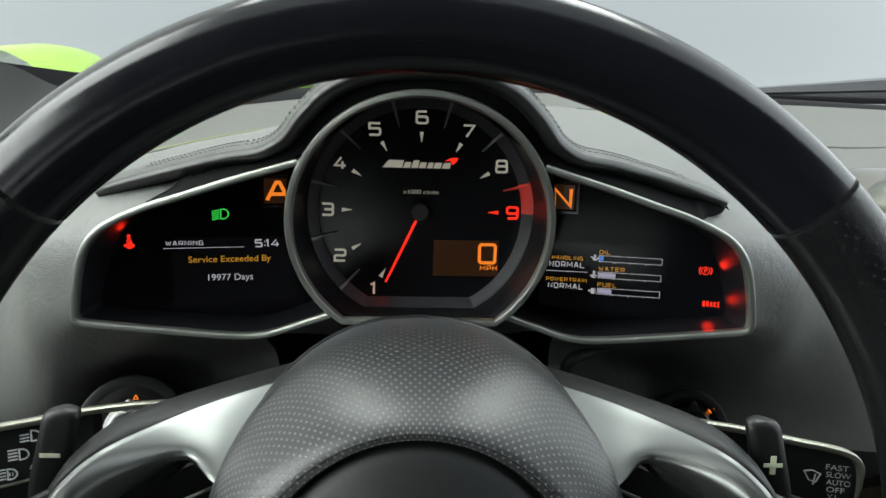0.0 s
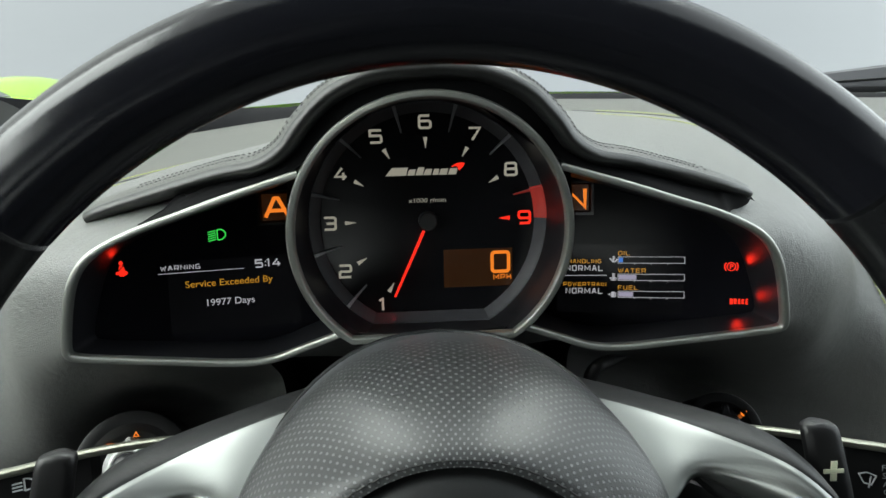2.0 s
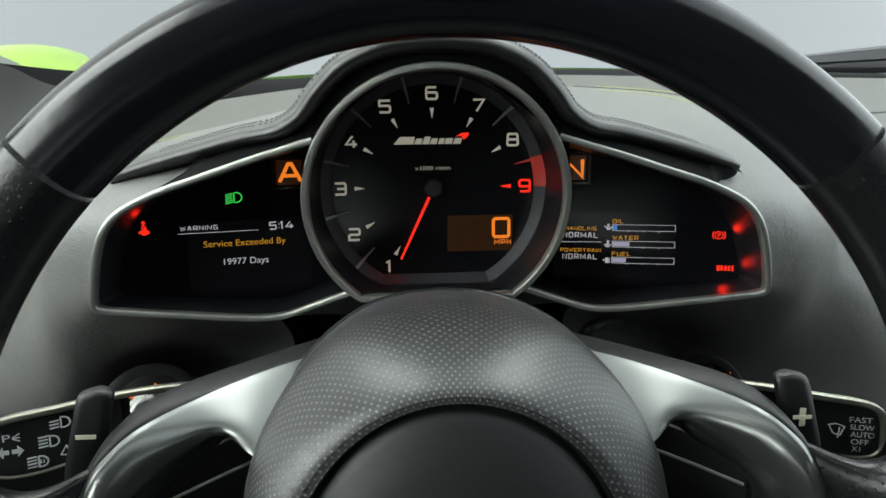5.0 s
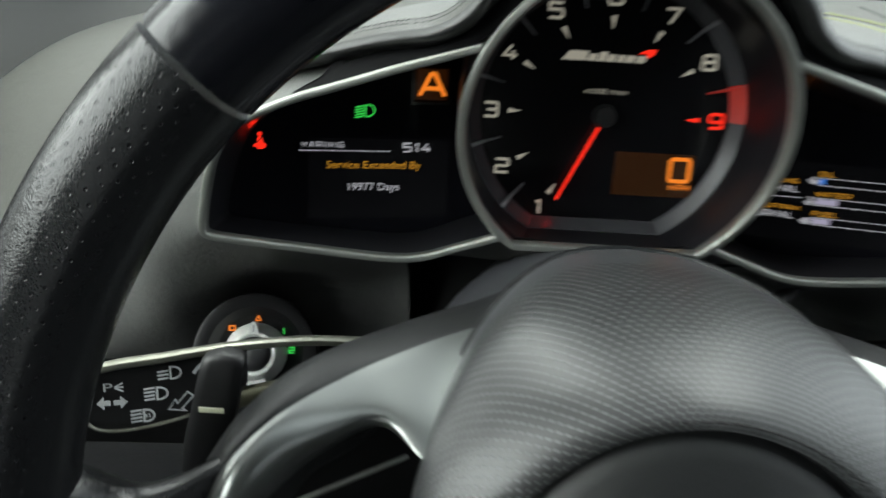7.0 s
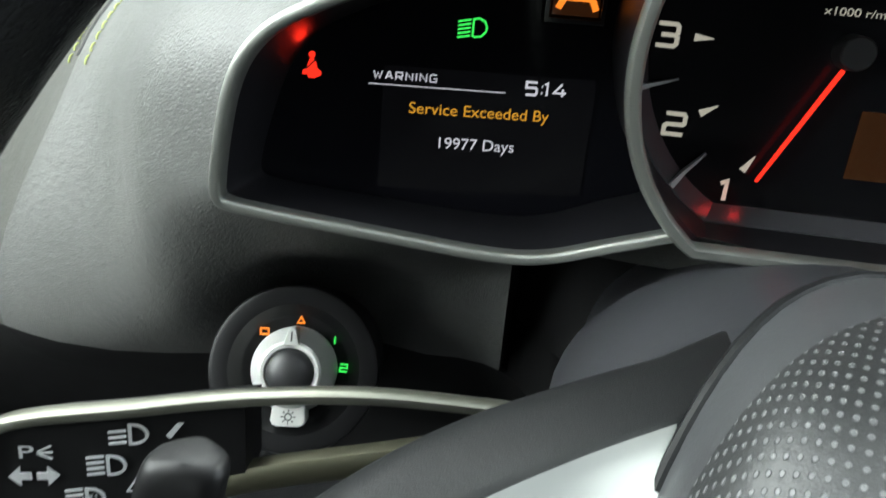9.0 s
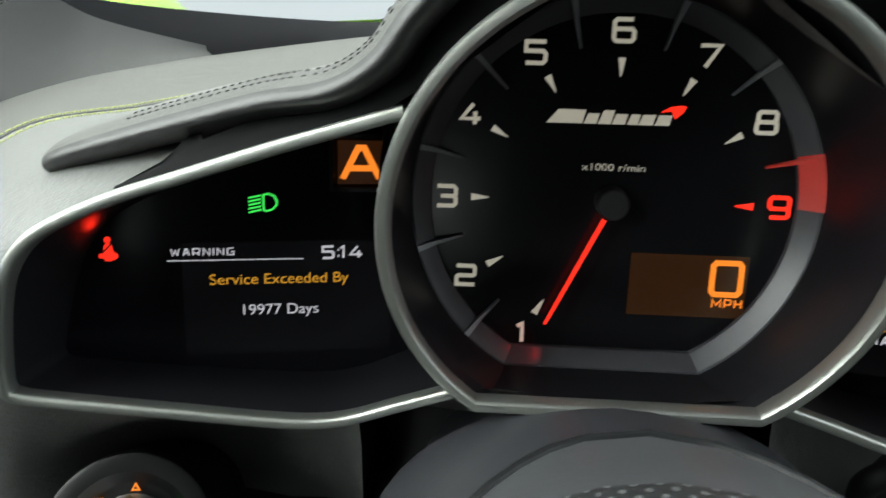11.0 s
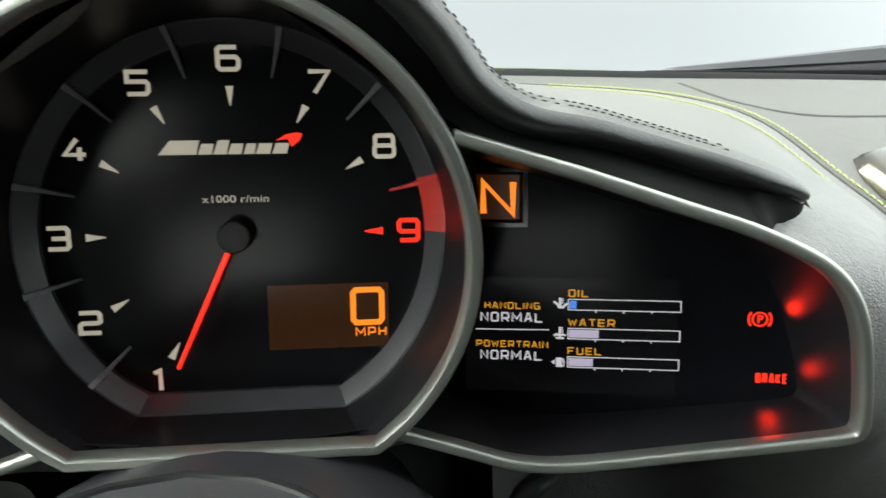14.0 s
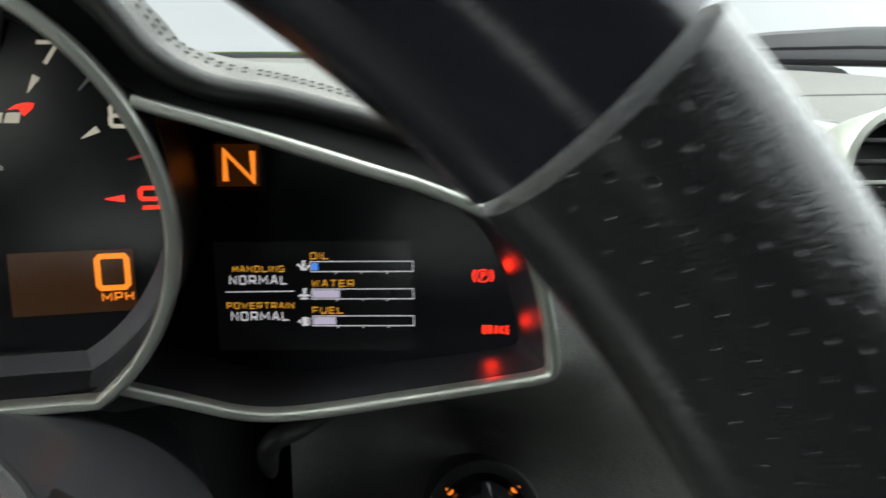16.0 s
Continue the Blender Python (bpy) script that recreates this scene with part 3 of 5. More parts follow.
def dee(radius, flat, y, zc=0.0, n=72, m=8):
    """A circle cut flat at the bottom; y is a number or a function of z."""
    low = math.asin((flat - zc) / radius)
    pts = []
    for i in range(n + 1):
        a = low + (math.pi - 2 * low) * i / n
        pts.append((radius * math.cos(a), zc + radius * math.sin(a)))
    (xa, za), (xb, zb) = pts[-1], pts[0]
    for i in range(1, m):
        pts.append((xa + (xb - xa) * i / m, za))
    return [Vector((x, y(z) if callable(y) else y, z)) for x, z in pts]


def bezel_y(z):
    return -0.053 - 0.28 * z


# dial, stepped ring, funnel and silver bezel
bm = bmesh.new()
bm.faces.new([bm.verts.new(p) for p in dee(0.0604, -0.0520, 0.0)])
dial = part("dial_face", bm, DIAL, cluster, "gloss black tachometer dial")
part("dial_ring", loft([dee(0.0597, -0.0514, 0.0006), dee(0.0597, -0.0514, -0.0022), dee(0.0603, -0.0519, -0.0028), dee(0.0650, -0.0562, -0.0070), dee(0.0657, -0.0569, -0.0072), dee(0.0657, -0.0569, -0.0060)]), RING, dial, "grey stepped dial ring", sharp=14)
part("funnel", loft([dee(0.0659, -0.0571, 0.0), dee(0.0659, -0.0571, -0.0078), dee(0.0661, -0.0570, -0.013), dee(0.0667, -0.0569, lambda z: -0.018 + 0.6 * (bezel_y(z) + 0.018), zc=-0.0015), dee(0.0676, -0.0560, lambda z: bezel_y(z) + 0.002, zc=-0.0032)]), FUNNEL, cluster, sharp=14)
path = dee(0.0684, -0.0572, bezel_y, zc=-0.0034)
part("bezel", sweep(path, oval(0.0021, 0.0040, 16, 3.0), closed=True), BEZEL_GREY, cluster, "satin silver bezel ring")


def on_dial(x, z):
    return Vector((x, -0.0007, z))


for n, ang in zip(range(1, 10), range(240, -1, -30)):
    a = radians(ang)
    w, h = 0.0062, 0.0066
    cx, cz = 0.0545 * math.cos(a), 0.0545 * math.sin(a)
    part("numeral", glyph(str(n), cx - w / 2, cz - h / 2, w, h, 0.00135, on_dial), LED_RED if n == 9 else WHITE_LED, dial, "red figure nine" if n == 9 else "")
    c, s = math.cos(a), math.sin(a)
    tri = [(0.0462 * c - 0.0012 * s, 0.0462 * s + 0.0012 * c), (0.0462 * c + 0.0012 * s, 0.0462 * s - 0.0012 * c), (0.0402 * c + 0.00015 * s, 0.0402 * s - 0.00015 * c), (0.0402 * c - 0.00015 * s, 0.0402 * s + 0.00015 * c)]
    part("pointer_mark", shape(tri, on_dial), LED_RED if n == 9 else WHITE_LED, dial)
for ang in range(225, 0, -30):
    m = Matrix.Rotation(-radians(ang), 4, "Y")
    bm = bmesh.new()
    prof = [(0.0503, -0.0016, 0.00030), (0.0592, -0.0048, 0.0006), (0.0650, -0.0090, 0.0010), (0.0656, -0.0040, 0.0010), (0.0503, 0.0, 0.0004)]
    a = [bm.verts.new(m @ Vector((r, y, w))) for r, y, w in prof]
    b = [bm.verts.new(m @ Vector((r, y, -w))) for r, y, w in prof]
    bm.faces.new(a), bm.faces.new(b)
    for i in range(5):
        j = (i + 1) % 5
        bm.faces.new((a[i], a[j], b[j], b[i]))
    part("tick", bm, RED_BLOCK if ang == 15 else TICK, dial)
arc = [radians(0.0 + 16.5 * i / 10) for i in range(11)]
red = [[Vector((r * math.cos(a), y, r * math.sin(a))) for a in arc] for r, y in ((0.0595, -0.0026), (0.0603, -0.0034), (0.0651, -0.0076), (0.0660, -0.0080))]
part("red_zone", loft(red, closed=False), RED_BLOCK, dial, "red rev limit block")
# maker's mark as plain shapes
for xa, xb, tall in ((-0.0227, -0.0112, 0.0044), (-0.0107, -0.0066, 0.0033), (-0.0061, -0.0020, 0.0044), (-0.0016, 0.0025, 0.0033), (0.0032, 0.0065, 0.0033), (0.0069, 0.0114, 0.0033), (0.0120, 0.0166, 0.0033)):
    lean = 0.40 * tall if xa > -0.02 else 0.85 * tall
    part("mark_block", shape([(xa, 0.0253), (xb, 0.0253), (xb + 0.25 * tall, 0.0253 + tall), (xa + lean, 0.0253 + tall)], on_dial), WHITE_LED, dial, "plain white slanted block")
part("mark_flash", shape([(0.0135, 0.0294), (0.0165, 0.0312), (0.0200, 0.0318), (0.0216, 0.0314), (0.0208, 0.0296), (0.0182, 0.0274), (0.0188, 0.0290), (0.0178, 0.0300)], on_dial), LED_RED, dial, "red flash shape")
writing("unit_text", "x1000 r/min", -0.0103, 0.0102, 0.0023, 0.0206, on_dial, WHITE_LED, dial)
panel = part("speed_panel", shape([(0.0084, -0.0171), (0.0474, -0.0171), (0.0474, -0.0387), (0.0082, -0.0387)], lambda x, z: Vector((x, -0.0004, z))), LED_PANEL, dial, "dim orange speed display")
part("speed_figure", glyph("0", 0.0358, -0.0304, 0.0094, 0.0110, 0.0018, on_dial), LED_ORANGE, panel)
lettering("speed_unit", "MPH", 0.0364, -0.0351, 0.0031, 0.0101, on_dial, LED_ORANGE, panel)
hub = part("needle_hub", turned([(0.0001, -0.0080), (0.0046, -0.0080), (0.0051, -0.0074), (0.0053, -0.002), (0.0053, 0.0)], seg=32), BLACK_PLASTIC, dial)
d = Vector((-0.0199, 0, -0.0423)).normalized()
side = Vector((d.z, 0, -d.x))
rows = []
for r, w in ((0.0058, 0.00085), (0.030, 0.00075), (0.0462, 0.0006)):
    p = d * r + Vector((0, -0.0062, 0))
    rows.append([p + side * w + Vector((0, 0.0005, 0)), p + side * w * 0.6 + Vector((0, -0.0004, 0)), p - side * w * 0.6 + Vector((0, -0.0004, 0)), p - side * w + Vector((0, 0.0005, 0))])
part("needle", loft(rows, cap_start=True, cap_end=True), LED_RED, dial, "lit red needle near figure one")

lamp_data = bpy.data.lights.new("needle_lamp", "SPOT")
lamp_data.energy, lamp_data.color, lamp_data.shadow_soft_size = 0.0024, (1.0, 0.03, 0.03), 0.001
lamp_data.spot_size, lamp_data.spot_blend = radians(125), 0.8
lamp_ob = new("needle_lamp", lamp_data)
lamp_ob.matrix_world = CAR @ look(d * 0.0490 + Vector((0, -0.0075, 0)), d * 0.0650 + Vector((-0.012, -0.0030, 0)))


def screen_y(x):
    return 0.003 - 0.25 * (abs(x) - 0.07)


def on_screen(x, z):
    return Vector((x, screen_y(x) - 0.0006, z))


def pod(side, label):
    pts = [(side * x, frame_y(x, z), z) for x, z in POD]
    loop = spline(pts, 5, closed=True)
    cx, cz = side * 0.115, -0.025
    back = [Vector((p.x + (cx - p.x) * 0.03, screen_y(p.x), p.z + (cz - p.z) * 0.05)) for p in loop]
    mid = [a.lerp(b, 0.5) for a, b in zip(loop, back)]
    part("pod_wall", loft([loop, mid, back]), POD_WALL, cluster)
    bm = bmesh.new()
    bm.faces.new([bm.verts.new(p) for p in back])
    scr = part("pod_screen", bm, SCREEN_BLACK, cluster, label)
    rim = spline([(side * x, frame_y(x, z), z) for x, z in [(0.0625, 0.0294)] + POD[:19] + [(0.0465, -0.0523)]], 5)
    heart = Vector((side * 0.115, -0.05, -0.022))
    rim = [p + Vector(((p.x - heart.x) * 0.010, 0, (p.z - heart.z) * 0.020)) for p in rim]
    part("pod_frame", sweep(rim, oval(0.0019, 0.0032, 18, 3.4)), SATIN, cluster, "satin silver pod frame")
    return scr


left = pod(-1, "gloss black screen with service warning")
right = pod(1, "gloss black screen with oil, water and fuel bars")


for scr, x0, x1 in ((left, -0.1500, -0.0735), (right, 0.0735, 0.1445)):
    part("display", shape([(x0, -0.0165), (x1, -0.0165), (x1, -0.0560), (x0, -0.0560)], lambda u, v: Vector((u, screen_y(u) - 0.0002, v))), SCREEN_GREY, scr, "faintly lit display")


def bars(lines, w, mat, parent, name, label=""):
    return part(name, strokes(lines, w, on_screen), mat, parent, label)


# left screen
lettering("heading", "WARNING", -0.1440, -0.0209, 0.0026, 0.0197, on_screen, SCREEN_WHITE, left)
bars([[(-0.1452, -0.0225), (-0.1024, -0.0225)]], 0.00028, SCREEN_WHITE, left, "rule")
for k, ch in enumerate("5:14"):
    part("clock_digit", glyph(ch, -0.0960 + (0, 0.0040, 0.0050, 0.0090)[k], -0.0225, (0.0034, 0.0022, 0.0032, 0.0039)[k], 0.0040, 0.00075, on_screen), SCREEN_WHITE, left)
writing("warning_text", "Service Exceeded By", -0.1323, -0.0310, 0.0036, 0.0447, on_screen, SCREEN_AMBER, left)
writing("warning_value", "19977 Days", -0.1221, -0.0419, 0.0037, 0.0244, on_screen, SCREEN_WHITE, left)
lamp = bars([[(-0.1146, -0.0056), (-0.1138, -0.0060), (-0.1120, -0.0056), (-0.1106, -0.0042), (-0.1104, -0.0026), (-0.1112, -0.0010), (-0.1130, -0.0002), (-0.1146, -0.0006), (-0.1146, -0.0056)]], 0.0006, LED_GREEN, left, "headlamp_symbol", "green headlamp telltale")
for k in range(5):
    bars([[(-0.1192, -0.0064 + 0.0012 * k), (-0.1154, -0.0056 + 0.0012 * k)]], 0.0006, LED_GREEN, lamp, "beam_line")


def on_belt(x, z):
    return on_screen(x - 0.0007, z - 0.0011)


belt = part("belt_symbol", shape([(-0.1645, -0.0200), (-0.1645, -0.0188), (-0.1632, -0.0180), (-0.1628, -0.0160), (-0.1622, -0.0150), (-0.1613, -0.0150), (-0.1606, -0.0160), (-0.1602, -0.0180), (-0.1590, -0.0188), (-0.1590, -0.0200), (-0.1606, -0.0200), (-0.1608, -0.0210), (-0.1628, -0.0210), (-0.1630, -0.0200)], on_belt), LED_RED, left, "red seat belt telltale")
part("belt_head", shape([(-0.1618 + 0.0010 * math.cos(a * math.pi / 5), -0.0139 + 0.0010 * math.sin(a * math.pi / 5)) for a in range(10)], on_belt), LED_RED, belt)
part("belt_strap", strokes([[(-0.1634, -0.0184), (-0.1603, -0.0150)]], 0.0004, lambda x, z: on_belt(x, z) - Vector((0, 0.0005, 0))), BLACK_PLASTIC, belt)
for side, ch, x, wide in ((left, "A", -0.0893, 0.0120), (right, "N", 0.0793, 0.0094)):
    x0 = -0.0910 if ch == "A" else 0.0762
    box_ = part("gear_panel", shape([(x0, 0.0176), (x0 + 0.0146, 0.0174), (x0 + 0.0146, 0.0029), (x0, 0.0029)], lambda u, v: Vector((u, screen_y(u) - 0.0003, v))), LED_PANEL, side, "dim orange gear display")
    rect = [[(x0 - e, 0.0176 + e), (x0 + 0.0146 + e, 0.0176 + e), (x0 + 0.0146 + e, 0.0027 - e), (x0 - e, 0.0027 - e)] for e in (0.0003, 0.0008, 0.0022, 0.0026)]
    part("gear_recess", loft([[Vector((u, screen_y(u) - h, v)) for u, v in r] for r, h in zip(rect, (0.0002, 0.0022, 0.0022, 0.0))]), GLOSS_BLACK, side, "bevelled black display frame", sharp=20)
    part("gear_letter", glyph(ch, x, 0.0048, wide, 0.0103, 0.0020, on_screen), LED_ORANGE, box_)

# right screen
lettering("mode_title", "HANDLING", 0.0797, -0.0273, 0.0023, 0.0178, on_screen, SCREEN_AMBER, right)
lettering("mode_value", "NORMAL", 0.0783, -0.0318, 0.0033, 0.0202, on_screen, SCREEN_WHITE, right)
bars([[(0.0768, -0.0345), (0.1005, -0.0342)]], 0.00028, SCREEN_WHITE, right, "rule")
lettering("mode_title", "POWERTRAIN", 0.0769, -0.0406, 0.0023, 0.0234, on_screen, SCREEN_AMBER, right)
lettering("mode_value", "NORMAL", 0.0782, -0.0450, 0.0033, 0.0202, on_screen, SCREEN_WHITE, right)
for word, zt, wide, fill, mat in (("OIL", -0.0236, 0.0063, 0.0025, SCREEN_BLUE), ("WATER", -0.0335, 0.0147, 0.0097, SCREEN_LILAC), ("FUEL", -0.0433, 0.0107, 0.0080, SCREEN_LILAC)):
    lettering("gauge_title", word, 0.1066, zt + 0.0008, 0.0025, wide, on_screen, SCREEN_AMBER, right)
    g = bars([[(0.1066, zt), (0.1415, zt), (0.1415, zt - 0.0036), (0.1066, zt - 0.0036), (0.1066, zt)]], 0.00026, SCREEN_WHITE, right, "gauge_box", "thin white bar gauge outline")
    part("gauge_fill", shape([(0.1070, zt - 0.0005), (0.1066 + fill, zt - 0.0005), (0.1066 + fill, zt - 0.0031), (0.1070, zt - 0.0031)], on_screen), mat, g)
    for k in (1, 2, 3):
        bars([[(0.1066 + 0.0087 * k, zt - 0.0037), (0.1066 + 0.0087 * k, zt - 0.0044)]], 0.00035, SCREEN_WHITE, g, "scale_mark")
    x = 0.1040
    if word == "FUEL":
        part("gauge_symbol", shape([(x - 0.0011, zt - 0.0036), (x + 0.0008, zt - 0.0036), (x + 0.0008, zt - 0.0008), (x + 0.0005, zt - 0.0004), (x - 0.0008, zt - 0.0004), (x - 0.0011, zt - 0.0008)], on_screen), SCREEN_WHITE, right)
        bars([[(x + 0.0008, zt - 0.0032), (x + 0.0014, zt - 0.0032), (x + 0.0014, zt - 0.0012), (x + 0.0009, zt - 0.0005)]], 0.0003, SCREEN_WHITE, right, "pump_hose")
        part("flap_arrow", shape([(x - 0.0027, zt - 0.0020), (x - 0.0016, zt - 0.0012), (x - 0.0016, zt - 0.0028)], on_screen), SCREEN_WHITE, right)
    else:
        sign = bars([[(x, zt - 0.0024), (x, zt + 0.0004)]], 0.0007, SCREEN_WHITE, right, "gauge_symbol")
        bars([[(x + 0.0003, zt + 0.0001 - 0.0007 * q), (x + 0.0010, zt + 0.0001 - 0.0007 * q)] for q in range(3)], 0.0003, SCREEN_WHITE, sign, "stem_marks")
        if word == "OIL":
            bars([[(x - 0.0020, zt - 0.0009), (x - 0.0008, zt - 0.0018), (x - 0.0004, zt - 0.0028), (x + 0.0009, zt - 0.0028), (x + 0.0019, zt - 0.0016), (x + 0.0023, zt - 0.0019)]], 0.0007, SCREEN_WHITE, sign, "oil_can")
        else:
            bars([[(x - 0.0019, zt - 0.0026), (x - 0.0010, zt - 0.0021), (x, zt - 0.0027), (x + 0.0010, zt - 0.0021), (x + 0.0019, zt - 0.0026)], [(x - 0.0013, zt - 0.0034), (x + 0.0013, zt - 0.0034)]], 0.0006, SCREEN_WHITE, sign, "water_wave")
ring = [(0.1653 + 0.0022 * math.cos(k * math.pi / 8), -0.0289 + 0.0022 * math.sin(k * math.pi / 8)) for k in range(17)]
brake = bars([ring], 0.0005, LED_RED, right, "parking_brake_symbol", "red parking brake telltale")
for s in (-1, 1):
    bars([[(0.1653 + s * 0.0034 * math.cos(a), -0.0289 + 0.0034 * math.sin(a)) for a in (-0.7, -0.35, 0, 0.35, 0.7)]], 0.0006, LED_RED, brake, "brake_shoe")
writing("brake_letter", "P", 0.1645, -0.0301, 0.0026, 0.0018, on_screen, LED_RED, brake, bold=0.03)
lettering("brake_text", "BRAKE", 0.1650, -0.0501, 0.0033, 0.0095, on_screen, LED_RED, right, 0.2)

# stray light of the red telltales, fanning from the screen edge over the pod walls
for start, end, watts, cone in (((0.1690, -0.0262, -0.0262), (0.1800, -0.0345, -0.0130), 0.0072, 112), ((0.1725, -0.0268, -0.0462), (0.1850, -0.0355, -0.0430), 0.0052, 108), ((0.1655, -0.0275, -0.0520), (0.1655, -0.0350, -0.0640), 0.0058, 112), ((-0.1610, -0.0262, -0.0125), (-0.1665, -0.0340, -0.0020), 0.0032, 112)):
    lamp_data = bpy.data.lights.new("telltale_lamp", "SPOT")
    lamp_data.energy, lamp_data.color, lamp_data.shadow_soft_size = watts, (1.0, 0.022, 0.008), 0.0022
    lamp_data.spot_size, lamp_data.spot_blend = radians(cone), 1.0
    lamp_ob = new("telltale_lamp", lamp_data)
    lamp_ob.matrix_world = CAR @ look(start, end)

# ---------------------------------------------------------------- instrument hood
hood = thing("instrument_hood", (0, 0.0, 0.03), "dark leather instrument hood arching over the dial with stitched edge", "instrument hood")
LIP = [(0.1745, -0.0285, 0.0090), (0.166, -0.0325, 0.0125), (0.149, -0.0385, 0.0175), (0.125, -0.0460, 0.0240), (0.100, -0.0535, 0.0304), (0.0805, -0.0595, 0.0340), (0.0675, -0.0640, 0.0414), (0.0580, -0.0675, 0.0530), (0.0440, -0.0715, 0.0655), (0.024, -0.075, 0.0735), (0, -0.0765, 0.0755)]
lip = spline(LIP, 10)
lip = lip + [Vector((-p.x, p.y, p.z)) for p in lip[-2::-1]]
for p in lip:                                           # the passenger wing stands out further over its cavity
    w = max(0, min(1, (p.x - 0.112) / 0.05))
    p += Vector((-0.0065, -0.0135, 0.0008)) * (w * w * (3 - 2 * w))
n = len(lip)
rings = []
for i, p in enumerate(lip):
    t = (lip[min(i + 1, n - 1)] - lip[max(i - 1, 0)]).normalized()
    out = Vector((0, -1, 0)).cross(t).normalized()      # away from the dial, in the plane of the lip
    if out.z < 0:
        out = -out
    mid = 1 - abs(2 * i / (n - 1) - 1)                  # 0 at the tips, 1 over the dial
    k = min(1, 0.92 + 0.3 * mid) * min(1, 0.95 + 0.05 * math.sqrt(min(i, n - 1 - i) / 8))                        # the roll thins out to the tips
    slim = max(0, 1 - mid / 0.24) if p.x > 0 else 0
    r = 0.0060 * k * (1 - 0.42 * slim)
    p = p + out * (0.0022 * slim) - Vector((0.0040 * slim, 0, 0))
    arch = max(0.0, min(1.0, (mid - 0.42) / 0.3))
    back = Vector((0, 1, 0))
    run = 0.06 * k + 0.05 * arch
    rings.append([
        p + back * (run * 0.55) - out * (r * 0.1),
        p + back * (r * 2.6) - out * r * 0.45,
        p + back * (r * 1.5) - out * r * 0.66,
        p + back * (r * 0.5) - out * r * 0.58,
        p - back * (r * 0.25) - out * r * 0.30,
        p - back * (r * 0.55) + out * r * 0.10,
        p - back * (r * 0.15) + out * r * 0.62,
        p + back * (r * 1.2) + out * r * 1.12,
        p + back * (r * 2.6) + out * r * 1.28,
        p + out * (r * (1.2 - 0.35 * (1 - arch))) + back * (run * 0.55),
        p + out * (r * (0.9 - 0.7 * (1 - arch))) + back * (run * 0.85),
        p + out * (r * (0.3 - 1.2 * (1 - arch))) + back * (run * 1.2) - Vector((0, 0, 0.008)),
        p - out * r * 1.5 + back * (run * 1.25) - Vector((0, 0, 0.015)),
    ])
fine = [spline(r, 3, closed=True) for r in rings]
heart = [sum(r, Vector()) / len(r) for r in (fine[0], fine[-1])]
skin_rings = [[heart[0].lerp(q, 0.02) + Vector((0.0012, 0, 0)) for q in fine[0]], [heart[0].lerp(q, 0.6) + Vector((0.0009, 0, 0)) for q in fine[0]]] + fine + [[heart[1].lerp(q, 0.6) - Vector((0.0009, 0, 0)) for q in fine[-1]], [heart[1].lerp(q, 0.02) - Vector((0.0012, 0, 0)) for q in fine[-1]]]
# one leather in two tones: lit on top, shaded along the roll
part("hood_top", loft([r[18:38] for r in skin_rings], closed=False), HOOD_LEATHER, hood, "grey leather top of the hood, in the lighter lit tone", sharp=60)
part("hood_roll_shade", loft([r[37:] + r[:19] for r in skin_rings], closed=False), HOOD_ROLL_SHADE, hood, "leather roll along the hood edge, darkened for its shaded side", sharp=60)
# black undercut face between the wing of the hood and the pod frame
# its colour stands in for the shade below the lip
top_edge = POD[:9]


def frame_top(x):
    for (xa, za), (xb, zb) in zip(top_edge, top_edge[1:]):
        if xa <= x <= xb:
            return za + (zb - za) * (x - xa) / (xb - xa)
    return top_edge[0][1] if x < top_edge[0][0] else top_edge[-1][1]


# the wing ends on the passenger side in a wall that curls down from the tip to the frame
END = spline([(0.1440, frame_y(0.144, frame_top(0.144)) - 0.0005, frame_top(0.144) + 0.0022), (0.1519, -0.0490, 0.0049), (0.1612, -0.0445, 0.0073), (0.1650, -0.0410, 0.0104)], 12)


def bracket(x):
    """How far the lining reaches up to the lip on the driver's outer wing, with a narrow slit beside its bracket."""
    for (xa, ka), (xb, kb) in zip(SLIT, SLIT[1:]):
        if xa <= x <= xb:
            return ka + (kb - ka) * (x - xa) / (xb - xa)
    return 1.0


SLIT = [(-0.140, 0.04), (-0.126, 0.42), (-0.1235, 0.95), (-0.1195, 0.97), (-0.1180, 0.62), (-0.103, 0.86), (-0.096, 1.0)]
lining, wing_end = [[], [], [], []], [[], [], [], []]
for p in lip:
    if p.x < -0.138:
        continue
    ax, s = abs(p.x), math.copysign(1, p.x)
    if p.x > 0.144:
        c = END[min(len(END) - 1, int((p.x - 0.144) / 0.0230 * (len(END) - 1) + 0.5))]
    elif ax > 0.0675:
        z = frame_top(ax)
        c = Vector((s * ax, frame_y(ax, z) - 0.0005, z + 0.0022))
    else:
        ang = math.atan2(p.z + 0.003, p.x)
        c = Vector((0.0700 * math.cos(ang), 0, -0.003 + 0.0700 * math.sin(ang)))
        c.y = bezel_y(c.z) + 0.003
    near = p.x > 0.144
    a = c.lerp(p + Vector((0, 0.002 if near else 0.004, -0.0015)), bracket(p.x))
    deep = 0.0005 if near else 0.002
    four = (a, a.lerp(c, 0.35) + Vector((0, deep, 0.0005)), a.lerp(c, 0.75) + Vector((0, deep * 0.4, 0.001)), c)
    for rows in ((lining,) if p.x < 0.141 else (lining, wing_end) if p.x < 0.147 else (wing_end,)):
        for row, q in zip(rows, four):
            row.append(q - Vector((0, 0.0004, 0)) if rows is wing_end else q)
part("hood_lining_shade", loft(lining, closed=False), CAVITY_SHADE, hood, "near-black lining under the hood lip, coloured for the shade there")
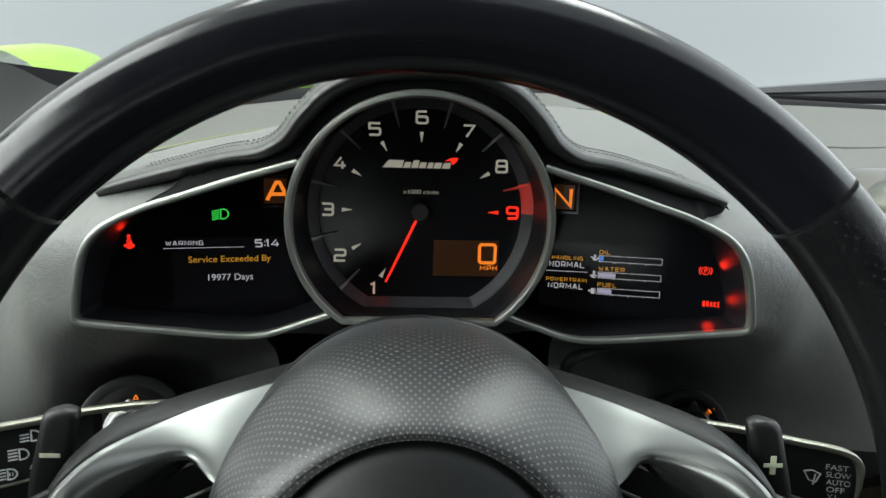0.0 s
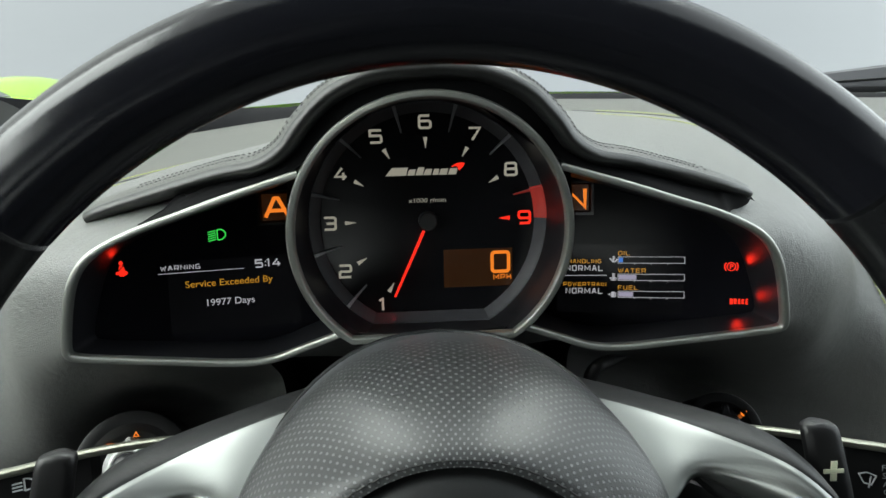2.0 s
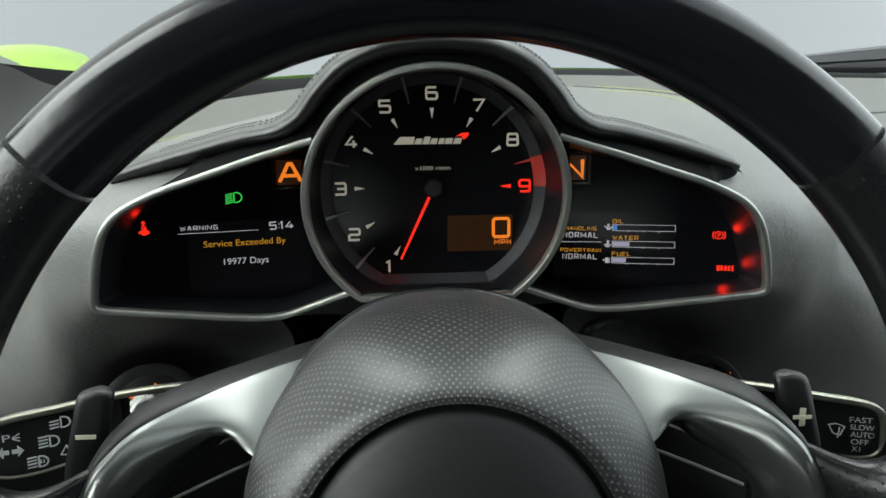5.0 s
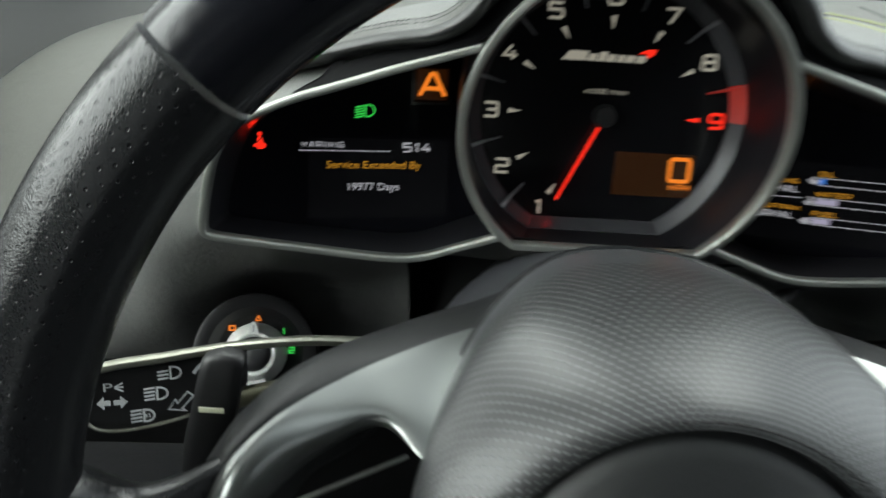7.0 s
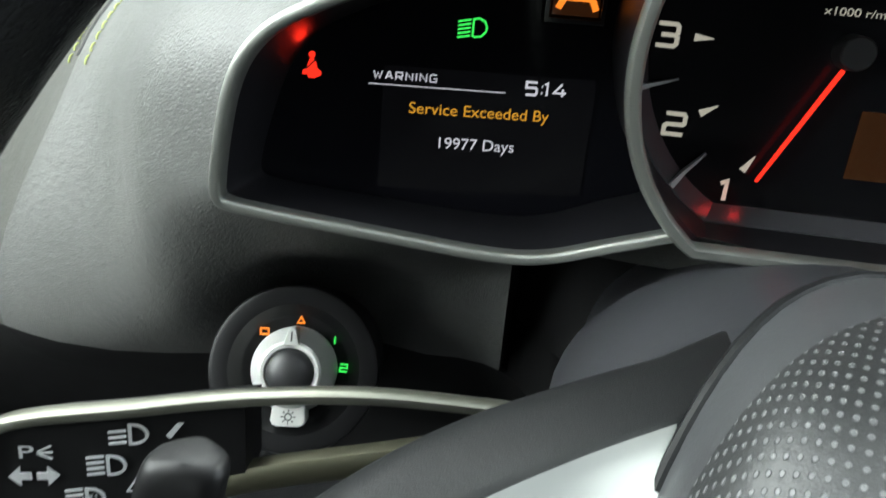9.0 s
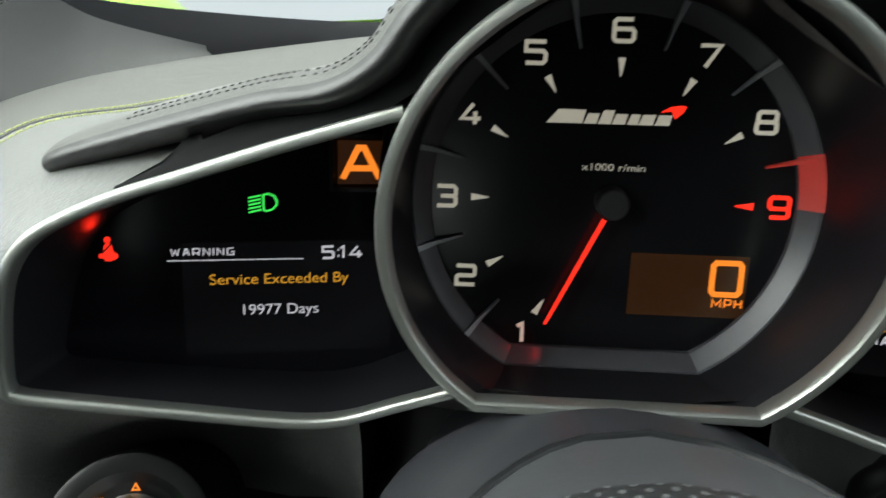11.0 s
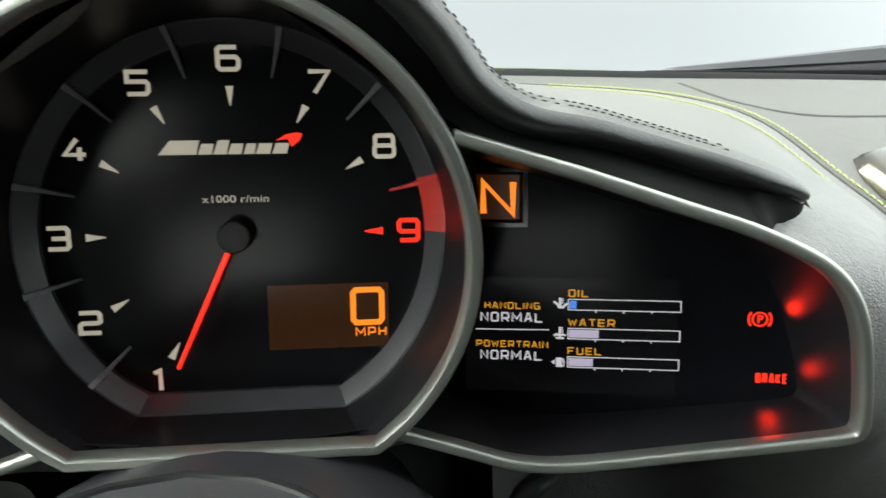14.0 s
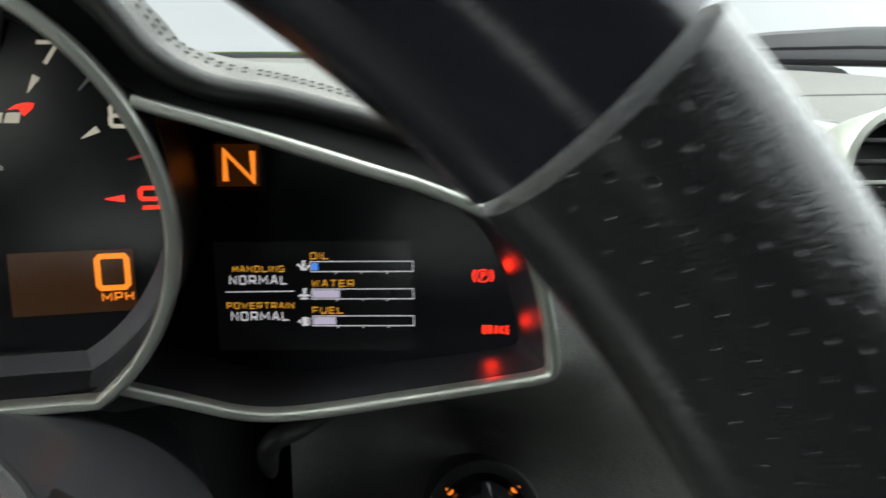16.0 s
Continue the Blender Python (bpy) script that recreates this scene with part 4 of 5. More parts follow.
# wing end takes the painted shade colour so that its hollow reads dark
part("wing_end", loft(wing_end, closed=False), CAVITY_SHADE, hood, "curled end of the hood wing, coloured near black for shade", sharp=60)
# rows of dark stitches along the crest of the hood, a third one at each shoulder
for lay, inner, outer in ((20, 0.0, 0.150), (22, 0.0, 0.150), (24, 0.078, 0.116)):
    crest = [r[lay] for r in fine]
    away = 0.0
    for i in range(22, n - 23):
        a, b = crest[i], crest[i + 1]
        away += (b - a).length
        if away > 0.0021 and inner <= abs(lip[i].x) < outer:
            away = 0.0
            d = (b - a).normalized()
            out = (fine[i][23] - lip[i]).normalized()
            a = a + out * 0.0002
            part("stitch", sweep([a, a + d * 0.0004 + out * 0.0002, a + d * 0.0009 + out * 0.0002, a + d * 0.0013], oval(0.00022, 0.0002, 6)), THREAD_DARK, hood)

# ---------------------------------------------------------------- steering wheel
WHEEL = pose(0.000, -0.210, -0.0919, -9.7, 0, 0)
wheel = thing("steering_wheel", (0, -0.21, -0.262), "black leather steering wheel with silver spokes and perforated grips", "steering wheel")


def rim_point(a, r=0.1763):
    return Vector((r * math.cos(a), 0, r * math.sin(a)))


def rim_piece(a0, a1, steps, tube, uv=False, swell=None):
    rings = []
    for i in range(steps + 1):
        a = a0 + (a1 - a0) * i / steps
        q = swell(i / steps) if swell else 1
        c = rim_point(a)
        o = Vector((math.cos(a), 0, math.sin(a)))
        rings.append([WHEEL @ (c + o * (x * q) + Vector((0, y * q, 0))) for x, y in oval(tube, tube * 1.08, 28, 2.3)])
    return loft(rings, uv=uv, cap_start=True, cap_end=True)


JOIN = radians(43)
part("rim", rim_piece(JOIN, math.pi - JOIN, 72, 0.0150), RIM_LEATHER, wheel, "smooth black leather upper rim")


def grip_swell(u):
    return 1.017 + 0.014 * min(1, u * 8) + 0.30 * math.exp(-((u - 0.56) / 0.10) ** 2)


for s in (0, 1):
    a0 = JOIN - radians(0.6) if s == 0 else math.pi - JOIN + radians(0.6)
    a1 = radians(-50) if s == 0 else math.pi + radians(50)
    part("grip", rim_piece(a0, a1, 60, 0.0147, uv=True, swell=grip_swell), GRIP_LEATHER, wheel, "perforated black leather grip")
part("lower_rim", rim_piece(radians(-50.5), radians(-129.5), 40, 0.0150), RIM_LEATHER, wheel)

# leather arms bridging from the rim to the outer edge of the spokes
for s in (-1, 1):
    rings = []
    for x, zt, zb, yc, th in ((0.116, -0.088, -0.14, -0.174, 0.005), (0.128, -0.0805, -0.145, -0.181, 0.007), (0.140, -0.0835, -0.15, -0.189, 0.0095), (0.150, -0.0835, -0.155, -0.196, 0.012), (0.160, -0.0765, -0.158, -0.202, 0.0145), (0.172, -0.0700, -0.158, -0.205, 0.0150)):
        rings.append([Vector((s * x, yc + u, (zt + zb) / 2 + v)) for u, v in oval(th, (zt - zb) / 2, 24, 3.2)])
    cols = [spline([r[i] for r in rings], 4) for i in range(24)]
    part("grip_arm", loft([[c[j] for c in cols] for j in range(len(cols[0]))], uv=True, cap_start=True, cap_end=True), GRIP_LEATHER, wheel, "perforated leather arm between rim and spoke", sharp=60)

# hub cover: perforated leather dome from its back edge to the seam round the horn pad
HUB_Z = -0.118


def super_ring(a, b, zc, power, y, n=72):
    out = []
    for i in range(n):
        t = 2 * math.pi * i / n
        c, s = math.cos(t), math.sin(t)
        x, z = a * math.copysign(abs(c) ** (2 / power), c), zc + b * math.copysign(abs(s) ** (2 / power), s)
        out.append(Vector((x, y(x, z), z)))
    return out


def back_y(x, z):
    return -0.079 - 0.062 * min(1.5, (x / 0.063) ** 2)


def seam_y(x, z):
    return -0.204 + (z - HUB_Z) * 0.173


def blend_y(k):
    return lambda x, z: back_y(x, z) * (1 - k) + seam_y(x, z) * k


hub_rings = [super_ring(0.0735, 0.0745, HUB_Z, 3.2, back_y), super_ring(0.0765, 0.0768, HUB_Z, 3.0, blend_y(0.18)), super_ring(0.0785, 0.0772, HUB_Z, 2.8, blend_y(0.42)), super_ring(0.0775, 0.0748, HUB_Z, 2.5, blend_y(0.66)), super_ring(0.0735, 0.0705, HUB_Z, 2.25, blend_y(0.86)), super_ring(0.0665, 0.0655, HUB_Z, 2.05, blend_y(0.98)), super_ring(0.0600, 0.0615, HUB_Z, 2.0, blend_y(1.0))]
cols = [spline([r[i] for r in hub_rings], 5) for i in range(72)]
part("hub_collar", loft([[c[j] for c in cols] for j in range(0, 7)]), HUB_PLAIN, wheel, "smooth black hub collar", sharp=70)
part("hub_cover", loft([[c[j] for c in cols] for j in range(6, len(cols[0]))], uv=True), HUB_LEATHER, wheel, "perforated black leather hub cover", sharp=70)
part("hub_piping", sweep([p + Vector((0, 0.0006, 0)) for p in hub_rings[0]], oval(0.0013, 0.0013, 8), closed=True), PAD_PLASTIC, wheel, "smooth piping on the hub edge")
pad_rings = [super_ring(0.0598, 0.0613, HUB_Z, 2.0, lambda x, z: seam_y(x, z) + 0.0045), super_ring(0.0580, 0.0595, HUB_Z, 2.0, lambda x, z: seam_y(x, z) + 0.0050), super_ring(0.0560, 0.0575, HUB_Z, 2.0, lambda x, z: seam_y(x, z) + 0.0010), super_ring(0.0530, 0.0545, HUB_Z, 2.0, lambda x, z: seam_y(x, z) - 0.0016), super_ring(0.040, 0.040, HUB_Z, 2.0, lambda x, z: seam_y(x, z) - 0.0075), super_ring(0.020, 0.020, HUB_Z, 2.0, lambda x, z: seam_y(x, z) - 0.011), super_ring(0.002, 0.002, HUB_Z, 2.0, lambda x, z: seam_y(x, z) - 0.0118)]
part("horn_pad", loft(pad_rings, cap_end=True), PAD_PLASTIC, wheel, "grained black horn pad", sharp=50)
emblem = []
for k in range(48):
    t = 2 * math.pi * k / 48
    x, z = 0.0335 * math.cos(t), -0.1240 + 0.0335 * math.sin(t)
    emblem.append(Vector((x, seam_y(x, z) - 0.0098, z)))
part("emblem_ring", sweep(emblem, oval(0.0012, 0.0014, 8), closed=True), CHROME, wheel, "polished emblem ring")
part("emblem_disc", loft([[p + Vector((0, 0.0006, 0)) for p in emblem], [p + Vector((0, 0.004, 0)) for p in emblem]], cap_start=True, cap_end=True), GLOSS_BLACK, wheel, "gloss black emblem disc")
# puckered stitches round the horn pad
for i in range(40):
    t = radians(8 + 164 * i / 39)
    p = Vector((0.0632 * math.cos(t), 0, HUB_Z + 0.0638 * math.sin(t)))
    p.y = seam_y(p.x, p.z) - 0.0002
    q = Vector((-math.sin(t), 0, math.cos(t)))
    part("stitch", sweep([p - q * 0.0016, p - q * 0.0008 + Vector((0, -0.0004, 0)), p + q * 0.0008 + Vector((0, -0.0004, 0)), p + q * 0.0016], oval(0.0004, 0.0004, 6)), THREAD_DARK, wheel)

# silver spokes, dark inserts and shift paddles
for s in (-1, 1):
    upper = spline([(s * 0.060, -0.132, -0.0600), (s * 0.0775, -0.144, -0.0620), (s * 0.0960, -0.158, -0.0653), (s * 0.1145, -0.177, -0.0695), (s * 0.1250, -0.187, -0.0770), (s * 0.1315, -0.190, -0.0860), (s * 0.141, -0.190, -0.1040), (s * 0.147, -0.196, -0.130)], 6)
    lower = spline([(s * 0.066, -0.196, -0.0860), (s * 0.0765, -0.190, -0.0815), (s * 0.0885, -0.178, -0.0800), (s * 0.1060, -0.181, -0.0895), (s * 0.1145, -0.189, -0.0945), (s * 0.1195, -0.194, -0.0985), (s * 0.127, -0.199, -0.1110), (s * 0.133, -0.204, -0.136)], 6)
    rings = []
    for a, b in zip(upper, lower):
        d = b - a
        front = Vector((0, -1, -0.25)).normalized()
        ring = []
        for u, v in ((0.03, 0.0025), (0.0, 0.0012), (0.03, -0.0012), (0.12, -0.0036), (0.26, -0.0048), (0.42, -0.0040), (0.62, 0.0), (0.85, 0.0065), (1.0, 0.012), (0.94, 0.0150), (0.4, 0.006)):
            ring.append(a + d * u - front * v)
        rings.append(spline(ring, 2, closed=True))
    part("spoke", loft(rings, cap_start=True, cap_end=True), SPOKE_SILVER, wheel, "satin silver spoke", sharp=60)
    rings = []
    inner = Vector((-s * 0.016, 0.016, 0.001))
    for a, b in [(upper[0] + inner, lower[0] + inner)] + list(zip(upper, lower))[:34]:
        ring = []
        for u, v in ((-0.18, 0.024), (-0.20, 0.014), (-0.08, 0.004), (0.12, 0.004), (0.7, 0.010), (0.8, 0.020), (0.3, 0.026)):
            ring.append(a + (b - a).normalized() * 0.024 * u + Vector((0, 1, -0.06)) * v + (b - a) * (0.0 if u < 0.3 else 0.2))
        rings.append(spline(ring, 2, closed=True))
    part("spoke_back", loft(rings, cap_start=True, cap_end=True), PAD_PLASTIC, wheel, "dark moulded spoke back", sharp=60)
    low_bar = spline([(s * 0.070, -0.170, -0.128), (s * 0.086, -0.174, -0.122), (s * 0.104, -0.180, -0.127), (s * 0.118, -0.186, -0.145)], 5)
    part("lower_spoke", sweep(low_bar, oval(0.008, 0.004, 12, 2.6), up=(0, -1, 0.3)), SPOKE_SILVER, wheel, "satin silver lower spoke")
    part("spoke_insert", loft([[Vector((s * x, y, z)) for x, y, z in ((0.066, -0.140, -0.080), (0.128, -0.165, -0.098), (0.132, -0.165, -0.150), (0.066, -0.140, -0.150))], [Vector((s * x, y + 0.004, z)) for x, y, z in ((0.066, -0.140, -0.080), (0.128, -0.165, -0.098), (0.132, -0.165, -0.150), (0.066, -0.140, -0.150))]], cap_start=True, cap_end=True), BLACK_PLASTIC, wheel)
    part("insert_trim", sweep([(s * 0.0795, -0.1600, -0.0915), (s * 0.096, -0.1665, -0.0965), (s * 0.1135, -0.1715, -0.1030)], oval(0.0007, 0.0010, 8)), SATIN, wheel, "thin silver trim strip")
    # paddle: a rounded finger curving back behind the rim
    low = 0.0022 if s == 1 else 0.0002
    pts = [p - Vector((0, 0, low)) for p in spline([(s * 0.1368, -0.1560, -0.0606), (s * 0.1374, -0.1580, -0.0640), (s * 0.1396, -0.1598, -0.0765), (s * 0.1430, -0.1600, -0.0930), (s * 0.1450, -0.1580, -0.115)], 5)]
    wide = [0.0022, 0.0044, 0.0057, 0.0064, 0.0068] + [0.0070 + 0.00006 * i for i in range(len(pts) - 5)]
    rings = []
    for p, w in zip(pts, wide):
        rings.append([p + Vector((x * w / 0.007, y, 0)) for x, y in oval(0.007, 0.0034, 16, 2.8)])
    pad = part("shift_paddle", loft(rings, cap_start=True, cap_end=True), PADDLE_BLACK, wheel, "black shift paddle")

    def on_paddle(x, z, s=s):
        return Vector((x, -0.1643, z))
    c = (s * 0.1397, -0.0768 - low)
    part("paddle_sign", strokes([[(c[0] - 0.0038, c[1]), (c[0] + 0.0038, c[1])]], 0.0016, on_paddle), PRINT_CREAM, pad, "cream printed sign")
    if s == 1:
        part("paddle_sign", strokes([[(c[0], c[1] - 0.0038), (c[0], c[1] - 0.0009)], [(c[0], c[1] + 0.0009), (c[0], c[1] + 0.0038)]], 0.0024, on_paddle), PRINT_CREAM, pad)

# ---------------------------------------------------------------- steering column and stalks
column = thing("steering_column", (0, -0.03, -0.17), "dark plastic steering column shroud", "steering column")
rings = []
for y, r, zc in ((-0.150, 0.044, -0.112), (-0.100, 0.050, -0.110), (-0.085, 0.0565, -0.1110), (-0.075, 0.0575, -0.1115), (-0.045, 0.0570, -0.1120), (-0.032, 0.0560, -0.1125), (-0.024, 0.0530, -0.1135), (0.03, 0.045, -0.118)):
    rings.append([Vector((r * 1.35 * math.cos(t), y, zc + r * math.sin(t))) for t in [2 * math.pi * i / 48 for i in range(48)]])
cols = [spline([r[i] for r in rings], 4) for i in range(48)]
part("shroud", loft([[c[j] for c in cols] for j in range(len(cols[0]))], cap_start=True, cap_end=True), SHROUD_PLASTIC, column, sharp=60)


def stalk(s, name, label, dx, dz):
    ob = thing(name, (s * 0.06, -0.07, -0.09), label, "stalk")
    top = spline([(0.060, -0.0860), (0.080, -0.0830), (0.095, -0.0806), (0.120, -0.0778), (0.146, -0.0782), (0.172, -0.0812), (0.1870, -0.0828), (0.1948, -0.0850), (0.1982, -0.0892), (0.1990, -0.0950)], 5)
    grow = 1 + dx / 0.2
    low = spline([(0.060, -0.0920), (0.080, -0.0925), (0.095, -0.0935), (0.120, -0.0970), (0.146, -0.1010), (0.172, -0.1080), (0.1858, -0.1100), (0.1942, -0.1090), (0.1980, -0.1054), (0.1990, -0.0995)], 5)

    top = [Vector((p.x * grow, p.y + dz, 0)) for p in top]
    low = [Vector((p.x * grow, p.y + dz, 0)) for p in low]

    def y_at(x):
        return -0.070 - 0.29 * (x - 0.01)
    rings = []
    for a, b in list(zip(top, low))[20:]:
        a3 = Vector((s * a.x, y_at(a.x), a.y))
        b3 = Vector((s * b.x, y_at(b.x), b.y))
        d = b3 - a3
        lie = Vector((0, 1, 0))
        rings.append([a3 + d * u + lie * v for u, v in ((0.02, 0.004), (0.0, 0.001), (0.03, -0.0010), (0.10, -0.0012), (0.16, -0.0010), (0.5, -0.0008), (0.84, -0.0010), (0.93, -0.0012), (0.99, -0.0004), (1.0, 0.003), (0.9, 0.009), (0.1, 0.009))])
    body = part("stalk_body", loft(rings, cap_start=True, cap_end=True), PADDLE_BLACK, ob, sharp=50)
    edge = [Vector((s * p.x, y_at(p.x) - 0.0008, p.y)) for p in top + low[:20:-1]]
    part("stalk_trim", sweep(edge, oval(0.0017, 0.0026, 12, 2.6), scale=lambda u: 1 if u < 0.60 else max(0.38, 1 - (u - 0.60) * 5)), STALK_SILVER, ob, "satin silver upper edge")
    under = [Vector((s * p.x, y_at(p.x) + 0.0015, p.y)) for p in low[:22]]
    part("stalk_arm", sweep(under, oval(0.0036, 0.0034, 12, 2.8)), STALK_OLIVE, ob, "dull olive silver lower arm")

    def on_stalk(x, z):
        return Vector((x, y_at(abs(x)) - 0.0017, z))
    return body, on_stalk


body, on_stalk = stalk(-1, "indicator_stalk", "black indicator stalk with silver edge and white light symbols", 0.0018, -0.0026)
base_place = on_stalk


def on_stalk(x, z):
    """Symbols laid out over the end of the blade."""
    return base_place(-0.1719 + 0.98 * (x + 0.1725), -0.0899 + 1.06 * (z + 0.0878))


for s, x in ((-1, -0.1940), (1, -0.1896)):
    part("arrow_symbol", shape([(x + s * 0.0030, -0.0978), (x + s * 0.0006, -0.0954), (x + s * 0.0006, -0.0969), (x - s * 0.0016, -0.0969), (x - s * 0.0016, -0.0987), (x + s * 0.0006, -0.0987), (x + s * 0.0006, -0.1002)], on_stalk), PRINT_WHITE, body)
for x, z, k in ((-0.1715, -0.0878, 3), (-0.1765, -0.0955, 4), (-0.1815, -0.1038, 4)):
    part("lamp_symbol", strokes([[(x, z - 0.0022), (x + 0.0008, z - 0.0022)] + [(x + 0.0008 + 0.0028 * math.cos(q), z + 0.0001 + 0.0023 * math.sin(q)) for q in [-1.2, -0.8, -0.4, 0.0, 0.4, 0.8, 1.2]] + [(x + 0.0008, z + 0.0024), (x, z + 0.0024), (x, z - 0.0022)]] + [[(x - 0.0044, z - 0.0022 + 0.0014 * i), (x - 0.0008, z - 0.0018 + 0.0014 * i)] for i in range(k)], 0.0006, on_stalk), PRINT_WHITE, body)
writing("parking_letter", "P", -0.1942, -0.0932, 0.0030, 0.0030, on_stalk, PRINT_WHITE, body)
part("spray_symbol", strokes([[(-0.1906, -0.0918), (-0.1878, -0.0904)], [(-0.1906, -0.0920), (-0.1876, -0.0920)], [(-0.1906, -0.0922), (-0.1878, -0.0936)]], 0.0004, on_stalk), PRINT_WHITE, body)
part("arrow_symbol", strokes([[(-0.1728, -0.1020), (-0.1704, -0.0982), (-0.1697, -0.0998), (-0.1660, -0.0955), (-0.1640, -0.0972), (-0.1682, -0.1020), (-0.1668, -0.1030), (-0.1728, -0.1020)]], 0.0005, on_stalk), PRINT_WHITE, body)
part("wedge_symbol", shape([(-0.1640, -0.0880), (-0.1614, -0.0848), (-0.1602, -0.0850), (-0.1630, -0.0888)], on_stalk), PRINT_WHITE, body)
lettering("lamp_count", "X1", -0.1812, -0.1046, 0.0017, 0.0020, on_stalk, PRINT_WHITE, body)
body, on_stalk = stalk(1, "wiper_stalk", "black wiper stalk with silver edge and white lettering", 0.0020, -0.0082)
for k, word in enumerate(("FAST", "SLOW", "AUTO", "OFF", "X1")):
    writing("stalk_text", word, 0.1868 + 0.0004 * k, -0.1008 - 0.0036 * k, 0.0026, (0.0092, 0.0098, 0.0096, 0.0072, 0.0036)[k], on_stalk, PRINT_WHITE, body)
part("wiper_symbol", strokes([[(0.1722, -0.0938), (0.1752, -0.0930), (0.1788, -0.0944), (0.1772, -0.0986), (0.1742, -0.0978), (0.1722, -0.0938)], [(0.1762, -0.1000), (0.1768, -0.0948)]], 0.0005, lambda x, z: on_stalk(x + 0.0062, z - 0.0090)), PRINT_WHITE, body)

# ---------------------------------------------------------------- rotary switches
for s in (-1, 1):
    lit = s < 0
    cx, cy, cz = (-0.1706, -0.009, -0.1340) if lit else (0.1697, -0.0065, -0.1308)
    m = pose(cx, cy, cz, -24, 0, -10 * s)
    sw = thing("light_switch" if lit else "rotary_switch", (cx, cy + 0.02, cz), "rotary light switch with silver knob and lit symbols" if lit else "small rotary switch with amber lit symbols", "switch")
    k = 1.0 if lit else 0.72
    plate = part("switch_plate", turned([(0.0325 * k, 0.075), (0.0325 * k, 0.0005), (0.0318 * k, -0.0010), (0.0305 * k, -0.0014), (0.0250 * k, -0.0008), (0.0212 * k, 0.0035), (0.0200 * k, 0.0042), (0.002, 0.0042)], m), SWITCH_BLACK, sw)
    kk = 1.0 if lit else 0.92
    knob = part("knob", turned([(0.0163 * kk, 0.0040), (0.0162 * kk, -0.0010), (0.0155 * kk, -0.0028), (0.0122 * kk, -0.0095), (0.0116 * kk, -0.0116), (0.0106 * kk, -0.0124), (0.0094 * kk, -0.0122), (0.0090 * kk, -0.0110), (0.001, -0.0100)], m), KNOB_SILVER if lit else GLOSS_BLACK, sw, "silver knob" if lit else "gloss black knob")
    part("knob_cap", turned([(0.0089 * kk, -0.0105), (0.0087 * kk, -0.0122), (0.0074 * kk, -0.0140), (0.0045 * kk, -0.0152), (0.0005, -0.0156)], m, 28), BLACK_PLASTIC if lit else DARK_CHROME, sw, "" if lit else "dark chrome cap")
    part("knob_ridge", slab([(-0.0030 * kk, 0.0098 * kk), (0.0030 * kk, 0.0098 * kk), (0.0015 * kk, 0.0160 * kk), (0.0006 * kk, 0.0168 * kk), (-0.0006 * kk, 0.0168 * kk), (-0.0015 * kk, 0.0160 * kk)], 0.011, m @ pose(0, -0.0130, 0), 0.0006), KNOB_SILVER if lit else GLOSS_BLACK, knob)
    part("knob_tab", slab([(-0.0060 * kk, -0.0125 * kk), (0.0060 * kk, -0.0125 * kk), (0.0066 * kk, -0.0185 * kk), (0.0058 * kk, -0.0200 * kk), (0.0040 * kk, -0.0207 * kk), (-0.0040 * kk, -0.0207 * kk), (-0.0058 * kk, -0.0200 * kk), (-0.0066 * kk, -0.0185 * kk)], 0.010, m @ pose(0, -0.006, 0), 0.0006), KNOB_SILVER if lit else BLACK_PLASTIC, knob)

    def on_switch(x, z, m=m, k=k):
        r = math.hypot(x, z)
        return m @ Vector((x, 0.0005 + (0.0250 * k - r) * 0.35 if r < 0.0265 * k else -0.0018, z))
    if lit:
        rays = [[(0.0013 * math.cos(q * math.pi / 4), -0.0170 + 0.0013 * math.sin(q * math.pi / 4)) for q in range(9)]]
        rays += [[(r * math.cos(q * math.pi / 4), -0.0170 + r * math.sin(q * math.pi / 4)) for r in (0.0019, 0.0027)] for q in range(8)]
        part("lamp_symbol", strokes(rays, 0.0004, lambda x, z, m=m: m @ Vector((x, -0.0062, z))), BLACK_PLASTIC, knob, "printed lamp symbol")
        part("pointer_mark", strokes([[(0, 0.0115), (0, 0.0150)]], 0.0005, lambda x, z, m=m: m @ Vector((x, -0.0132, z))), BLACK_PLASTIC, knob, "dark pointer line")
        for ang, sign, mat in ((133, "box", LED_ORANGE), (87, "fan", LED_ORANGE), (39, "dash", LED_GREEN), (4, "two", LED_GREEN)):
            x, z = 0.0186 * math.cos(radians(ang)), 0.0186 * math.sin(radians(ang))
            h = 0.0014
            lines = {"box": [[(x - h, z - h * 0.8), (x + h, z - h * 0.8), (x + h, z + h * 0.8), (x - h, z + h * 0.8), (x - h, z - h * 0.8)]], "fan": [[(x - h, z - h * 0.7), (x, z + h), (x + h, z - h * 0.7), (x - h, z - h * 0.7)]], "dash": [[(x, z - h), (x, z + h)]], "two": [[(x - h, z + h), (x + h, z + h), (x + h, z), (x - h, z), (x - h, z - h), (x + h, z - h)]]}[sign]
            part("lit_symbol", strokes(lines, 0.0006, on_switch), mat, plate)
    else:
        for ang in (140, 40):
            x, z = 0.0174 * math.cos(radians(ang)), 0.0174 * math.sin(radians(ang))
            part("lit_symbol", shape([(x + 0.0017 * math.cos(q * math.pi / 4), z + 0.0017 * math.sin(q * math.pi / 4)) for q in range(8)], on_switch), LED_ORANGE, plate)

# ---------------------------------------------------------------- air vent
vent = thing("air_vent", (0.44, 0.12, -0.05), "round air vent with satin silver ring and dark slats", "air vent")
m = pose(0.445, 0.085, -0.012, -12, 0, -6)
